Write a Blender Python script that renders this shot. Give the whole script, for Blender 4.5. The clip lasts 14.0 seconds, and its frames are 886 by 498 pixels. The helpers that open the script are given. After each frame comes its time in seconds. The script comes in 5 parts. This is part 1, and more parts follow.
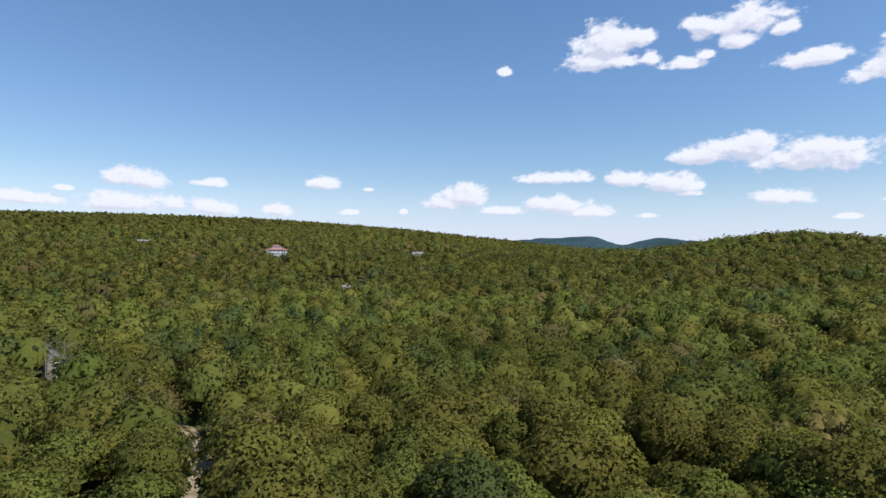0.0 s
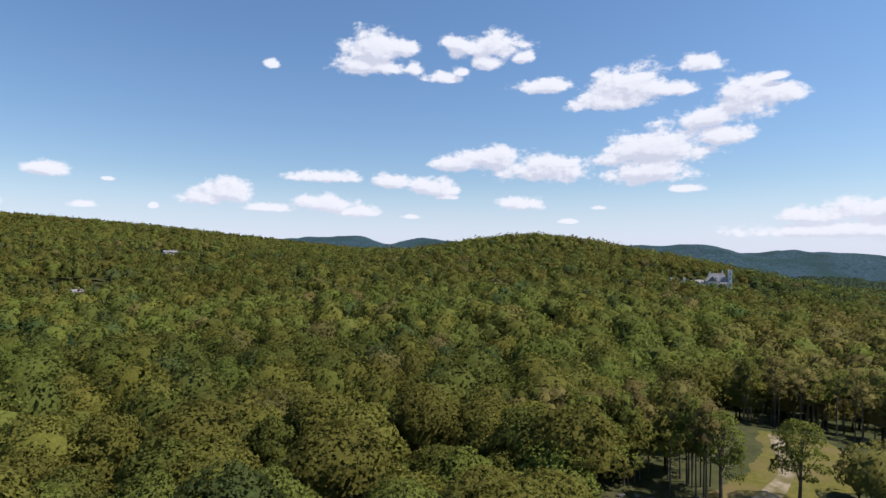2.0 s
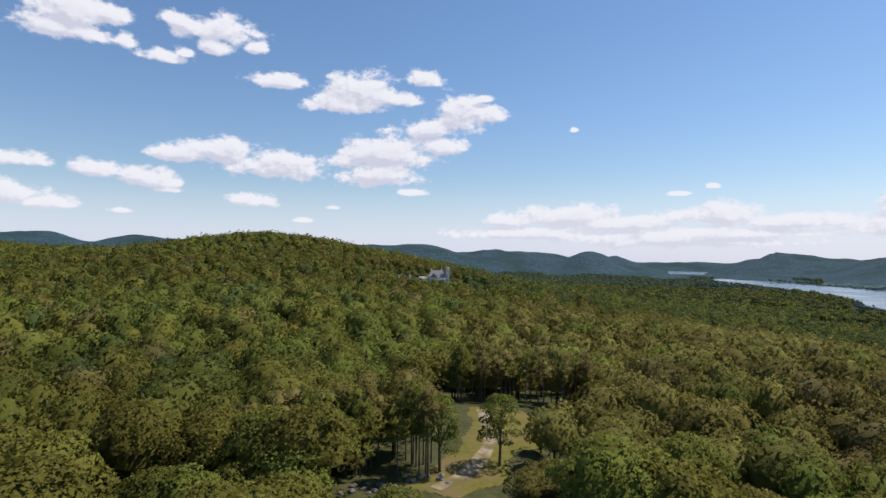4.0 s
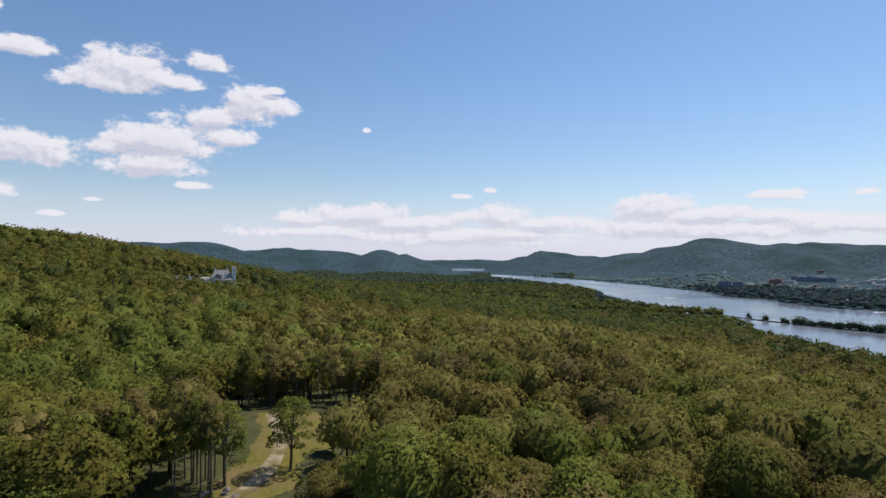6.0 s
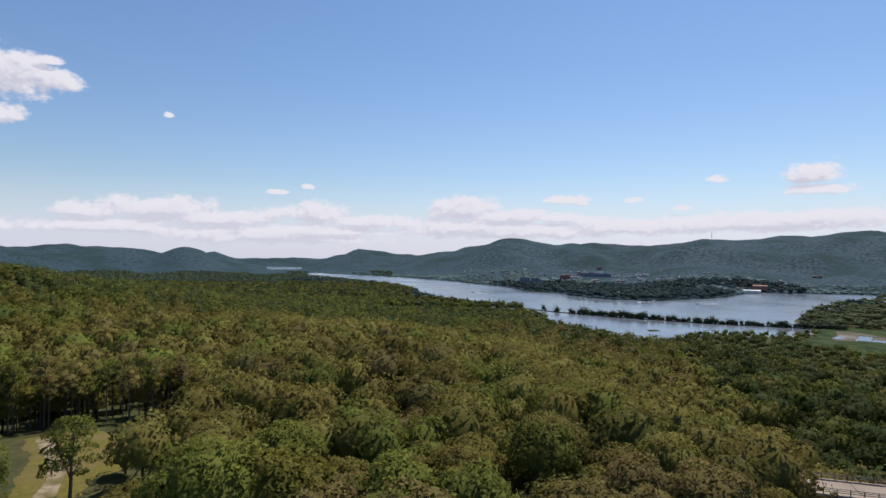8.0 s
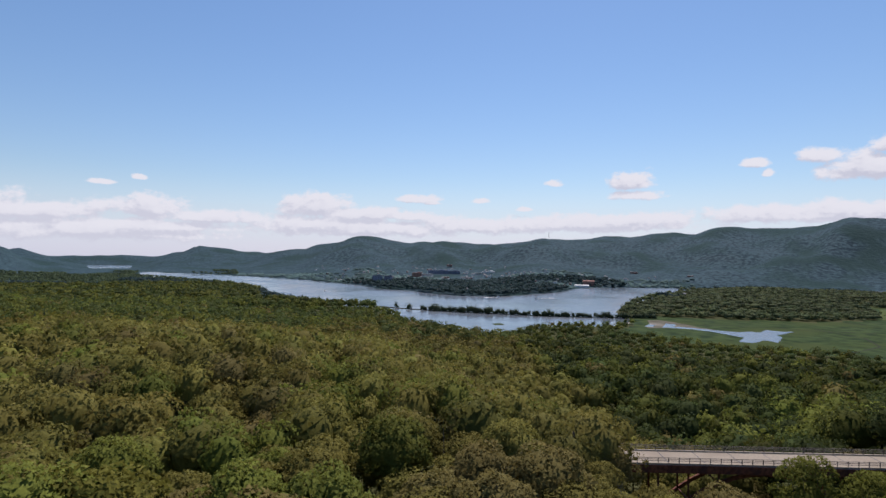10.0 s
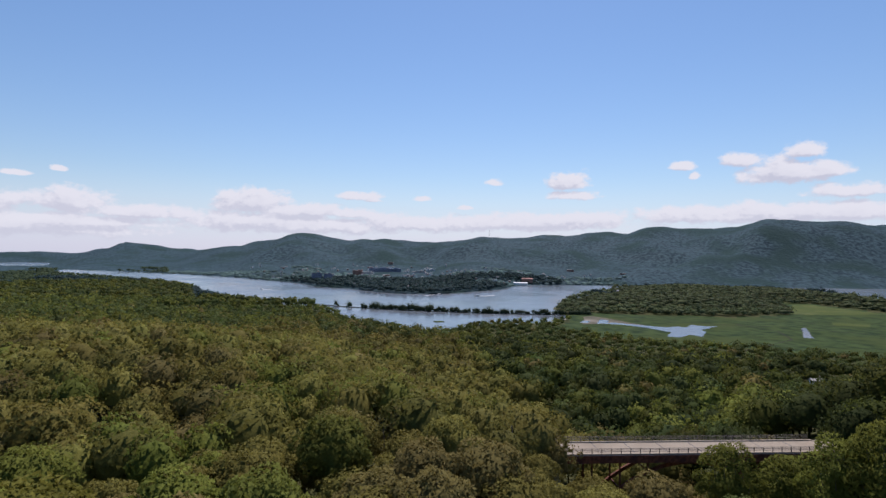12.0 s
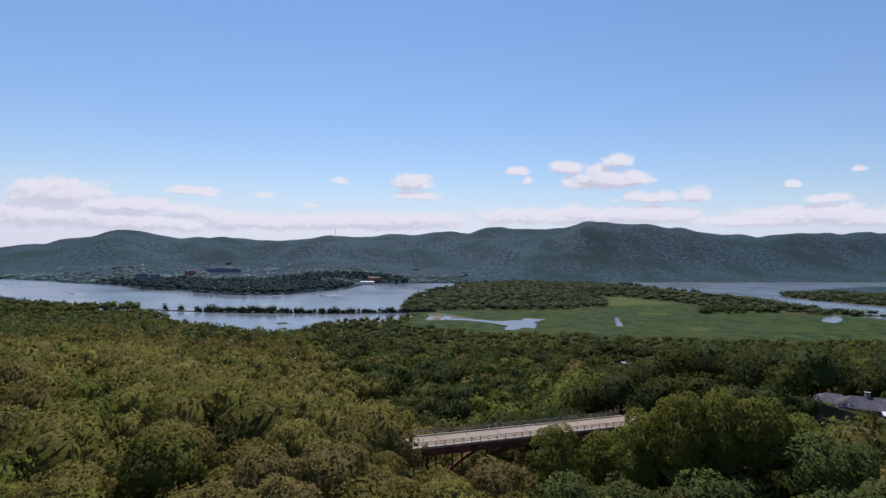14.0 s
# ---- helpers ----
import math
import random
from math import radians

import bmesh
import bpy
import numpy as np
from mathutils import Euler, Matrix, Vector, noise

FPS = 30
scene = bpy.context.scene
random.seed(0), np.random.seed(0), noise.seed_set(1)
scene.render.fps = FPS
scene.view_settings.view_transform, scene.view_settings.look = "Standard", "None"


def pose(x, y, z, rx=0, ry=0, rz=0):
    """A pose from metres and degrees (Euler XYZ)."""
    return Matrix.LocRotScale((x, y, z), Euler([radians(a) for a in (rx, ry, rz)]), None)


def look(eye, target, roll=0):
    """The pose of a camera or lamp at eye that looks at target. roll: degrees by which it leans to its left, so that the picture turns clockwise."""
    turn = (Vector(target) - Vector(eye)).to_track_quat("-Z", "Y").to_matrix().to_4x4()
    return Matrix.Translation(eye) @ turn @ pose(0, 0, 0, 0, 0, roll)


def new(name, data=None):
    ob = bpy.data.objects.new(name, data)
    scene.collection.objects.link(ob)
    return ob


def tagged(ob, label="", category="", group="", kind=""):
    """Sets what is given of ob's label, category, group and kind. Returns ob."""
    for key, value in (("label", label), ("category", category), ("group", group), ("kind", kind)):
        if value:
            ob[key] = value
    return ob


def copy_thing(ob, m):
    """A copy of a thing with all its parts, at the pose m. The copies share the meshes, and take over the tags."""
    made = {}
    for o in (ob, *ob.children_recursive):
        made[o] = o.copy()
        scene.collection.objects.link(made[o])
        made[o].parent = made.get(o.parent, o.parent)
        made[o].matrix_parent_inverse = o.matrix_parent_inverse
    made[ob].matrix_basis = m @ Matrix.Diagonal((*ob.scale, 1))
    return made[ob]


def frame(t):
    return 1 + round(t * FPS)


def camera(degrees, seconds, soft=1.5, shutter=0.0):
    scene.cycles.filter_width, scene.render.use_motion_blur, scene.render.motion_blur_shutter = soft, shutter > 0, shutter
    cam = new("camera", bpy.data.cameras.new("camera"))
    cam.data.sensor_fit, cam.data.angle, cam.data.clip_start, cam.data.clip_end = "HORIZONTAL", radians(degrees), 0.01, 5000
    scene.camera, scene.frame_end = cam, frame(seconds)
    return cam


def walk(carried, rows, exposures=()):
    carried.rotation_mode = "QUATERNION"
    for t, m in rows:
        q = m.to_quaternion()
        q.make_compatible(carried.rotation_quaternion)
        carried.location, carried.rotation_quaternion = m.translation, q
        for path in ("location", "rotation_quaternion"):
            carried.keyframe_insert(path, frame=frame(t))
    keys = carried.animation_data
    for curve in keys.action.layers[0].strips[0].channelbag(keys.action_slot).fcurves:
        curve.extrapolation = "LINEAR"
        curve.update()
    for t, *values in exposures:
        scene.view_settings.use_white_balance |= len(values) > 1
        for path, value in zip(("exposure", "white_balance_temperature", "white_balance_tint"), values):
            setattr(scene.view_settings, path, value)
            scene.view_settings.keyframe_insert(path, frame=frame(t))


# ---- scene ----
cam = camera(76.54, 14.0)
EYE = (0.0, 0.0, 100.0)
PATH = (  # seconds, turn, tilt, lean
    (0, 0, 0.33, -0.59),
    (0.5, -6.12, 0.38, -0.68),
    (1, -11.95, 0.45, -0.69),
    (1.5, -18.23, 0.43, -0.62),
    (2, -23.3, 0.47, -0.64),
    (2.5, -29.43, 0.51, -0.66),
    (3, -37.1, 0.57, -0.7),
    (3.5, -43.78, 0.63, -0.62),
    (3.7, -46.25, 0.64, -0.6),
    (5.8, -69.04, 0.67, -0.42),
    (6, -70.79, 0.67, -0.41),
    (6.5, -75.21, 0.67, -0.47),
    (7, -79.47, 0.65, -0.52),
    (7.5, -83.92, 0.63, -0.56),
    (8, -89.14, 0.63, -0.55),
    (8.5, -94.33, 0.61, -0.5),
    (9, -99.07, 0.62, -0.55),
    (9.2, -100.72, 0.62, -0.56),
    (9.7, -103.43, 0.59, -0.62),
    (10.25, -104.23, 0.54, -0.7),
    (10.8, -104.65, 0.49, -0.78),
    (11.3, -106.12, 0.46, -0.83),
    (11.5, -107.16, 0.45, -0.84),
    (12, -110.04, 0.42, -0.87),
    (12.5, -113.71, 0.45, -0.85),
    (13, -117.77, 0.49, -0.76),
    (13.5, -121.83, 0.51, -0.83),
    (14, -125.59, 0.53, -0.78),
)
walk(cam, [(t, pose(*EYE, 90 + p, r, y)) for t, y, p, r in PATH], [(0, 0.4, 5950, 19), (3, 0.34, 6150, 20), (7, 0.2, 6250, 21), (14, 0.14, 6050, 24)])

# ---- sky and sun ----
SUN_AZ, SUN_EL = 118.0, 56.0
world = bpy.data.worlds.new("sky")
scene.world = world
world.use_nodes = True
wt = world.node_tree
wt.nodes.clear()


def math_node(tree, op, a, b=None, c=None):
    n = tree.nodes.new("ShaderNodeMath")
    n.operation = op
    for i, v in enumerate((a, b, c)):
        if v is None:
            continue
        if isinstance(v, (int, float)):
            n.inputs[i].default_value = v
        else:
            tree.links.new(v, n.inputs[i])
    return n.outputs[0]


def vec_node(tree, op, a, b=None, c=None):
    n = tree.nodes.new("ShaderNodeVectorMath")
    n.operation = op
    for i, v in enumerate((a, b, c)):
        if v is None:
            continue
        if isinstance(v, tuple):
            n.inputs[i].default_value = v
        else:
            tree.links.new(v, n.inputs[i])
    return n.outputs["Value"] if op in ("LENGTH", "DOT_PRODUCT") else n.outputs[0]


# the cumulus field: lobes in degrees of bearing and height, broken up by noise
field = bpy.data.node_groups.new("cloud_field", "ShaderNodeTree")
field.interface.new_socket("place", in_out="INPUT", socket_type="NodeSocketVector")
field.interface.new_socket("thick", in_out="OUTPUT", socket_type="NodeSocketFloat")
f_in, f_out = field.nodes.new("NodeGroupInput"), field.nodes.new("NodeGroupOutput")
lobes = []


def cloud(bearing, height, half_width, half_height):
    a = vec_node(field, "MULTIPLY_ADD", f_in.outputs[0], (1 / half_width, 1 / half_height, 0),
                 (-bearing / half_width, -height / half_height, 0))
    a = vec_node(field, "MAXIMUM", a, vec_node(field, "MULTIPLY", a, (-1.0, -1.7, 0.0)))
    lobes.append(vec_node(field, "LENGTH", a))


cloud(-28.6, 6.2, 2.36, 1.24)
cloud(-30.3, 6.1, 1.00, 0.85)
cloud(-29.4, 4.0, 3.95, 1.23)
cloud(-25.8, 4.1, 1.74, 0.89)
cloud(-22.7, 6.2, 1.67, 0.58)
cloud(-22.4, 3.9, 2.72, 1.04)
cloud(-16.5, 3.8, 1.69, 0.94)
cloud(-12.1, 6.6, 1.93, 0.89)
cloud(-9.4, 3.9, 1.13, 0.49)
cloud(-36.9, 4.1, 2.35, 0.84)
cloud(-34.1, 5.1, 0.92, 0.35)
cloud(2.0, 5.6, 2.56, 1.69)
cloud(0.0, 4.9, 2.44, 0.98)
cloud(6.0, 4.2, 2.42, 0.70)
cloud(11.7, 4.7, 3.63, 1.24)
cloud(14.4, 4.1, 2.41, 0.89)
cloud(11.4, 7.4, 3.76, 0.83)
cloud(18.1, 7.1, 2.32, 1.07)
cloud(22.7, 6.4, 2.60, 0.97)
cloud(19.9, 3.7, 1.08, 0.40)
cloud(6.2, 17.7, 0.85, 0.63)
cloud(16.2, 19.5, 3.38, 2.30)
cloud(15.4, 18.2, 4.54, 1.36)
cloud(19.0, 19.9, 1.74, 1.20)
cloud(20.1, 18.1, 1.08, 0.92)
cloud(27.8, 20.0, 4.54, 1.62)
cloud(27.5, 18.8, 1.82, 1.12)
cloud(24.3, 20.5, 1.82, 0.90)
cloud(31.3, 19.2, 1.34, 0.96)
cloud(23.1, 17.3, 2.32, 0.71)
cloud(25.0, 17.9, 1.10, 0.64)
cloud(-7.6, 6.2, 0.60, 0.28)
cloud(-4.1, 4.0, 0.49, 0.42)
cloud(33.6, 16.3, 3.12, 0.95)
cloud(41.6, 15.7, 4.37, 2.45)
cloud(39.8, 14.6, 4.22, 1.31)
cloud(45.1, 15.3, 2.91, 0.88)
cloud(47.8, 17.3, 2.08, 1.10)
cloud(51.6, 13.8, 3.19, 2.47)
cloud(48.3, 12.5, 3.66, 1.22)
cloud(54.3, 14.0, 2.19, 1.36)
cloud(49.8, 10.8, 3.10, 1.20)
cloud(44.2, 9.9, 5.67, 2.40)
cloud(43.3, 8.0, 4.51, 1.91)
cloud(39.9, 9.2, 2.11, 1.31)
cloud(33.1, 8.4, 5.42, 1.90)
cloud(28.2, 9.3, 3.56, 1.73)
cloud(24.8, 9.1, 3.01, 1.26)
cloud(18.2, 7.1, 2.32, 1.06)
cloud(22.0, 6.8, 3.04, 1.12)
cloud(31.1, 5.0, 2.55, 0.96)
cloud(46.6, 6.3, 1.61, 0.56)
cloud(23.7, 5.7, 1.21, 0.35)
cloud(38.7, 4.6, 0.86, 0.33)
cloud(35.8, 3.3, 1.11, 0.34)
cloud(53.9, 15.5, 1.21, 0.46)
cloud(62.5, 3.8, 6.40, 1.51)
cloud(66.9, 3.2, 7.18, 1.25)
cloud(76.1, 3.9, 4.89, 1.27)
cloud(81.8, 3.2, 6.63, 0.98)
cloud(91.2, 4.4, 3.95, 1.62)
cloud(95.9, 3.9, 4.81, 1.05)
cloud(100.3, 3.8, 3.01, 0.76)
cloud(102.0, 5.5, 2.19, 0.57)
cloud(108.0, 5.5, 0.95, 0.35)
cloud(56.6, 3.5, 3.29, 0.93)
cloud(57.6, 2.2, 8.34, 0.94)
cloud(76.1, 2.2, 10.39, 0.84)
cloud(92.8, 2.8, 9.44, 1.07)
cloud(107.0, 2.8, 7.51, 1.20)
cloud(75.5, 6.6, 0.73, 0.35)
cloud(72.6, 6.0, 1.22, 0.35)
cloud(63.0, 12.4, 0.53, 0.34)
cloud(122.5, 7.1, 2.57, 1.16)
cloud(123.2, 5.8, 2.65, 0.64)
cloud(101.4, 5.5, 1.95, 0.56)
cloud(102.8, 5.2, 1.22, 0.35)
cloud(115.2, 7.1, 0.90, 0.47)
cloud(133.2, 8.3, 1.01, 0.52)
cloud(107.9, 5.4, 0.95, 0.35)
cloud(112.4, 4.6, 0.81, 0.34)
cloud(142.9, 9.1, 1.56, 1.01)
cloud(137.8, 8.6, 1.98, 0.96)
cloud(141.3, 7.3, 3.96, 1.49)
cloud(144.7, 7.4, 2.29, 0.86)
cloud(149.7, 5.7, 1.73, 0.96)
cloud(145.8, 5.6, 3.23, 0.86)
cloud(132.9, 8.4, 1.08, 0.56)
cloud(157.5, 6.4, 0.79, 0.48)
cloud(159.7, 5.1, 1.93, 0.58)
cloud(162.1, 7.4, 0.71, 0.40)
cloud(134.1, 7.4, 0.60, 0.49)
cloud(91.8, 4.6, 2.96, 1.40)
cloud(94.7, 3.8, 3.60, 0.97)
cloud(101.7, 5.5, 2.30, 0.58)
cloud(115.0, 7.2, 1.00, 0.48)
cloud(107.9, 5.4, 0.94, 0.34)
cloud(120.7, 3.3, 8.50, 0.98)
cloud(137.8, 3.6, 9.92, 0.96)
cloud(145.8, 3.8, 5.38, 1.06)
cloud(155.2, 3.3, 7.84, 0.86)
cloud(107.0, 2.8, 7.69, 0.93)
cloud(162.5, 3.2, 3.91, 0.79)
cloud(72.0, 1.7, 13.00, 1.50)
cloud(95.0, 2.4, 14.00, 1.30)
cloud(118.0, 3.0, 13.00, 1.20)
cloud(140.0, 4.0, 14.00, 1.00)
cloud(160.0, 3.6, 10.00, 1.20)
while len(lobes) > 1:
    lobes = [math_node(field, "SMOOTH_MIN", lobes[i], lobes[i + 1], 0.25) if i + 1 < len(lobes) else lobes[i]
             for i in range(0, len(lobes), 2)]


def field_noise(scale, detail, rough, stretch):
    n = field.nodes.new("ShaderNodeTexNoise")
    n.inputs["Scale"].default_value, n.inputs["Detail"].default_value = scale, detail
    n.inputs["Roughness"].default_value = rough
    field.links.new(vec_node(field, "MULTIPLY", f_in.outputs[0], stretch), n.inputs["Vector"])
    return math_node(field, "SUBTRACT", n.outputs["Fac"], 0.5)


puffs = field_noise(0.5, 4.0, 0.46, (0.8, 1.25, 1.0))
fine = field_noise(1.9, 5.0, 0.56, (0.8, 1.2, 1.0))
thick = math_node(field, "SUBTRACT", 1.1, lobes[0])
thick = math_node(field, "MULTIPLY_ADD", puffs, 1.5, thick)
thick = math_node(field, "MULTIPLY_ADD", fine, 0.85, thick)
field.links.new(thick, f_out.inputs[0])

tc = wt.nodes.new("ShaderNodeTexCoord")
way = wt.nodes.new("ShaderNodeSeparateXYZ")
wt.links.new(tc.outputs["Generated"], way.inputs[0])
bearing = math_node(wt, "MULTIPLY", math_node(wt, "ARCTAN2", way.outputs[0], way.outputs[1]), 180 / math.pi)
height = math_node(wt, "MULTIPLY", math_node(wt, "ARCSINE", way.outputs[2]), 180 / math.pi)
spot = wt.nodes.new("ShaderNodeCombineXYZ")
wt.links.new(bearing, spot.inputs[0]), wt.links.new(height, spot.inputs[1])


def field_at(offset):
    g = wt.nodes.new("ShaderNodeGroup")
    g.node_tree = field
    wt.links.new(vec_node(wt, "ADD", spot.outputs[0], offset), g.inputs[0])
    return g.outputs[0]


def smooth(tree, value, low, high, to_low=0.0, to_high=1.0):
    n = tree.nodes.new("ShaderNodeMapRange")
    n.interpolation_type = "SMOOTHSTEP"
    for i, v in enumerate((low, high, to_low, to_high), 1):
        n.inputs[i].default_value = v
    tree.links.new(value, n.inputs[0])
    return n.outputs[0]


here, above = field_at((0, 0, 0)), field_at((0.35, 0.6, 0))
cover = smooth(wt, here, 0.0, 0.5)
slope = smooth(wt, math_node(wt, "SUBTRACT", above, here), -0.3, 0.32)
shade = math_node(wt, "MULTIPLY_ADD", slope, 0.7, math_node(wt, "MULTIPLY", smooth(wt, above, 0.15, 0.95), 0.3))
shade = math_node(wt, "MULTIPLY", shade, smooth(wt, height, 2.5, 9.0, 0.75, 1.0))
cloud_colour = wt.nodes.new("ShaderNodeMix")
cloud_colour.data_type = "RGBA"
cloud_colour.inputs[6].default_value = (0.955, 0.985, 0.965, 1)
cloud_colour.inputs[7].default_value = (0.68, 0.72, 0.775, 1)
wt.links.new(shade, cloud_colour.inputs[0])
sky = wt.nodes.new("ShaderNodeTexSky")
sky.sky_type, sky.sun_disc = "NISHITA", False
sky.sun_elevation, sky.sun_rotation = radians(SUN_EL), radians(SUN_AZ)
sky.altitude, sky.air_density, sky.dust_density, sky.ozone_density = 100, 1.25, 0.2, 4.0
sky_light, cloud_light = wt.nodes.new("ShaderNodeBackground"), wt.nodes.new("ShaderNodeBackground")
sky_light.inputs["Strength"].default_value, cloud_light.inputs["Strength"].default_value = 0.088, 0.72
both, sky_out = wt.nodes.new("ShaderNodeMixShader"), wt.nodes.new("ShaderNodeOutputWorld")
haze = wt.nodes.new("ShaderNodeMix")
haze.data_type = "RGBA"
haze.inputs[7].default_value = (5.9, 7.1, 8.9, 1)
wt.links.new(smooth(wt, height, 0.0, 8.0, 0.62, 0.0), haze.inputs[0])
deep = wt.nodes.new("ShaderNodeHueSaturation")
deep.inputs["Saturation"].default_value, deep.inputs["Hue"].default_value = 1.07, 0.495
wt.links.new(sky.outputs[0], deep.inputs["Color"])
wt.links.new(deep.outputs[0], haze.inputs[6])
wt.links.new(haze.outputs[2], sky_light.inputs[0]), wt.links.new(cloud_colour.outputs[2], cloud_light.inputs[0])
wt.links.new(cover, both.inputs[0])
wt.links.new(sky_light.outputs[0], both.inputs[1]), wt.links.new(cloud_light.outputs[0], both.inputs[2])
wt.links.new(both.outputs[0], sky_out.inputs[0])

sun = new("sun", bpy.data.lights.new("sun", "SUN"))
sun.data.energy, sun.data.angle, sun.data.color = 4.4, radians(0.6), (1.0, 0.95, 0.86)
toward = Vector((math.sin(radians(SUN_AZ)) * math.cos(radians(SUN_EL)), math.cos(radians(SUN_AZ)) * math.cos(radians(SUN_EL)), math.sin(radians(SUN_EL))))
sun.matrix_world = look(toward * 300, (0, 0, 0))


# ---- materials ----
def surface(name, low, high, scale, rough=0.8, bump=0.3, metal=0.0, detail=5.0, second=None, second_scale=0.1, spec=0.3, depth=0.02):
    """Two-scale mottled surface with fine relief; scale is in repeats a metre."""
    m = bpy.data.materials.new(name)
    m.use_nodes = True
    t = m.node_tree
    b = t.nodes["Principled BSDF"]
    b.inputs["Metallic"].default_value, b.inputs["Specular IOR Level"].default_value = metal, spec
    co = t.nodes.new("ShaderNodeTexCoord").outputs["Object"]
    n1, n2 = t.nodes.new("ShaderNodeTexNoise"), t.nodes.new("ShaderNodeTexNoise")
    n1.inputs["Scale"].default_value, n1.inputs["Detail"].default_value = scale, detail
    n2.inputs["Scale"].default_value, n2.inputs["Detail"].default_value = second_scale, 3.0
    t.links.new(co, n1.inputs["Vector"]), t.links.new(co, n2.inputs["Vector"])
    mix = t.nodes.new("ShaderNodeMix")
    mix.data_type = "RGBA"
    mix.inputs[6].default_value, mix.inputs[7].default_value = (*low, 1), (*high, 1)
    t.links.new(smooth(t, n1.outputs["Fac"], 0.3, 0.7), mix.inputs[0])
    out = mix.outputs[2]
    if second:
        mix2 = t.nodes.new("ShaderNodeMix")
        mix2.data_type = "RGBA"
        mix2.inputs[7].default_value = (*second, 1)
        t.links.new(smooth(t, n2.outputs["Fac"], 0.45, 0.68), mix2.inputs[0])
        t.links.new(out, mix2.inputs[6])
        out = mix2.outputs[2]
    t.links.new(out, b.inputs["Base Color"])
    t.links.new(smooth(t, n2.outputs["Fac"], 0.3, 0.7, rough - 0.08, min(1, rough + 0.08)), b.inputs["Roughness"])
    if bump:
        r = t.nodes.new("ShaderNodeBump")
        r.inputs["Strength"].default_value, r.inputs["Distance"].default_value = bump, depth
        t.links.new(n1.outputs["Fac"], r.inputs["Height"])
        t.links.new(r.outputs[0], b.inputs["Normal"])
    return m


def foliage(name, grain=1.3, through_light=0.38):
    """Leaves: tone by tree kind, place and haze comes with the mesh; grain from noise."""
    m = bpy.data.materials.new(name)
    m.use_nodes = True
    t = m.node_tree
    b, out = t.nodes["Principled BSDF"], t.nodes["Material Output"]
    b.inputs["Roughness"].default_value, b.inputs["Specular IOR Level"].default_value = 0.85, 0.06
    tone = t.nodes.new("ShaderNodeAttribute")
    tone.attribute_name = "leaf_tone"
    info = t.nodes.new("ShaderNodeObjectInfo")
    n = t.nodes.new("ShaderNodeTexNoise")
    n.inputs["Scale"].default_value, n.inputs["Detail"].default_value = grain, 7.0
    t.links.new(t.nodes.new("ShaderNodeNewGeometry").outputs["Position"], n.inputs["Vector"])
    n.inputs["Roughness"].default_value = 0.85
    bright = math_node(t, "MULTIPLY", smooth(t, n.outputs["Fac"], 0.28, 0.72, 0.68, 1.4), math_node(t, "MULTIPLY_ADD", info.outputs["Random"], 0.4, 0.8))
    colour = vec_node(t, "SCALE", tone.outputs["Color"])
    t.links.new(bright, colour.node.inputs["Scale"])
    clump = t.nodes.new("ShaderNodeTexNoise")
    clump.inputs["Scale"].default_value, clump.inputs["Detail"].default_value = 1.6, 4.0
    t.links.new(t.nodes.new("ShaderNodeNewGeometry").outputs["Position"], clump.inputs["Vector"])
    relief = t.nodes.new("ShaderNodeBump")
    relief.inputs["Strength"].default_value, relief.inputs["Distance"].default_value = 0.45, 0.3
    t.links.new(clump.outputs["Fac"], relief.inputs["Height"])
    t.links.new(relief.outputs[0], b.inputs["Normal"])
    hue = t.nodes.new("ShaderNodeHueSaturation")
    t.links.new(colour, hue.inputs["Color"])
    t.links.new(math_node(t, "MULTIPLY_ADD", info.outputs["Random"], 0.016, 0.492), hue.inputs["Hue"])
    t.links.new(hue.outputs[0], b.inputs["Base Color"])
    tr, mix = t.nodes.new("ShaderNodeBsdfTranslucent"), t.nodes.new("ShaderNodeMixShader")
    t.links.new(hue.outputs[0], tr.inputs[0])
    mix.inputs[0].default_value = through_light
    t.links.new(b.outputs[0], mix.inputs[1]), t.links.new(tr.outputs[0], mix.inputs[2])
    t.links.new(mix.outputs[0], out.inputs[0])
    return m


LEAVES = foliage("leaves")
BARK = surface("bark", (0.07, 0.055, 0.04), (0.17, 0.14, 0.11), 6.0, 0.9, 0.5)
DEADWOOD = surface("dead_wood", (0.17, 0.15, 0.125), (0.28, 0.255, 0.22), 5.0, 0.9, 0.4)
FLOOR = surface("forest_floor", (0.045, 0.050, 0.019), (0.080, 0.078, 0.030), 0.35, 0.95, 0.6, spec=0.04, second=(0.05, 0.06, 0.022), second_scale=0.02, depth=0.3)
# Distance haze is mixed into this woodland's base colours as blue.
HAZED_WOODS = surface("hazed_far_woodland", (0.008, 0.022, 0.028), (0.046, 0.082, 0.087), 0.07, 0.95, 0.8, spec=0.05, second=(0.018, 0.040, 0.034), second_scale=0.0055, depth=5.0, detail=5.0)
MEADOW = surface("meadow_grass", (0.10, 0.096, 0.02), (0.145, 0.124, 0.03), 0.8, 0.95, 0.4, spec=0.05, second=(0.15, 0.115, 0.045), second_scale=0.09, depth=0.05)
MARSH = surface("marsh_reeds", (0.012, 0.028, 0.008), (0.050, 0.074, 0.020), 0.05, 0.95, 0.6, spec=0.05, second=(0.048, 0.064, 0.019), second_scale=0.012, depth=0.4, detail=8.0)
DIRT = surface("pale_dirt", (0.21, 0.17, 0.10), (0.31, 0.255, 0.165), 0.9, 0.95, 0.4, spec=0.05, second=(0.13, 0.11, 0.04), second_scale=0.15)
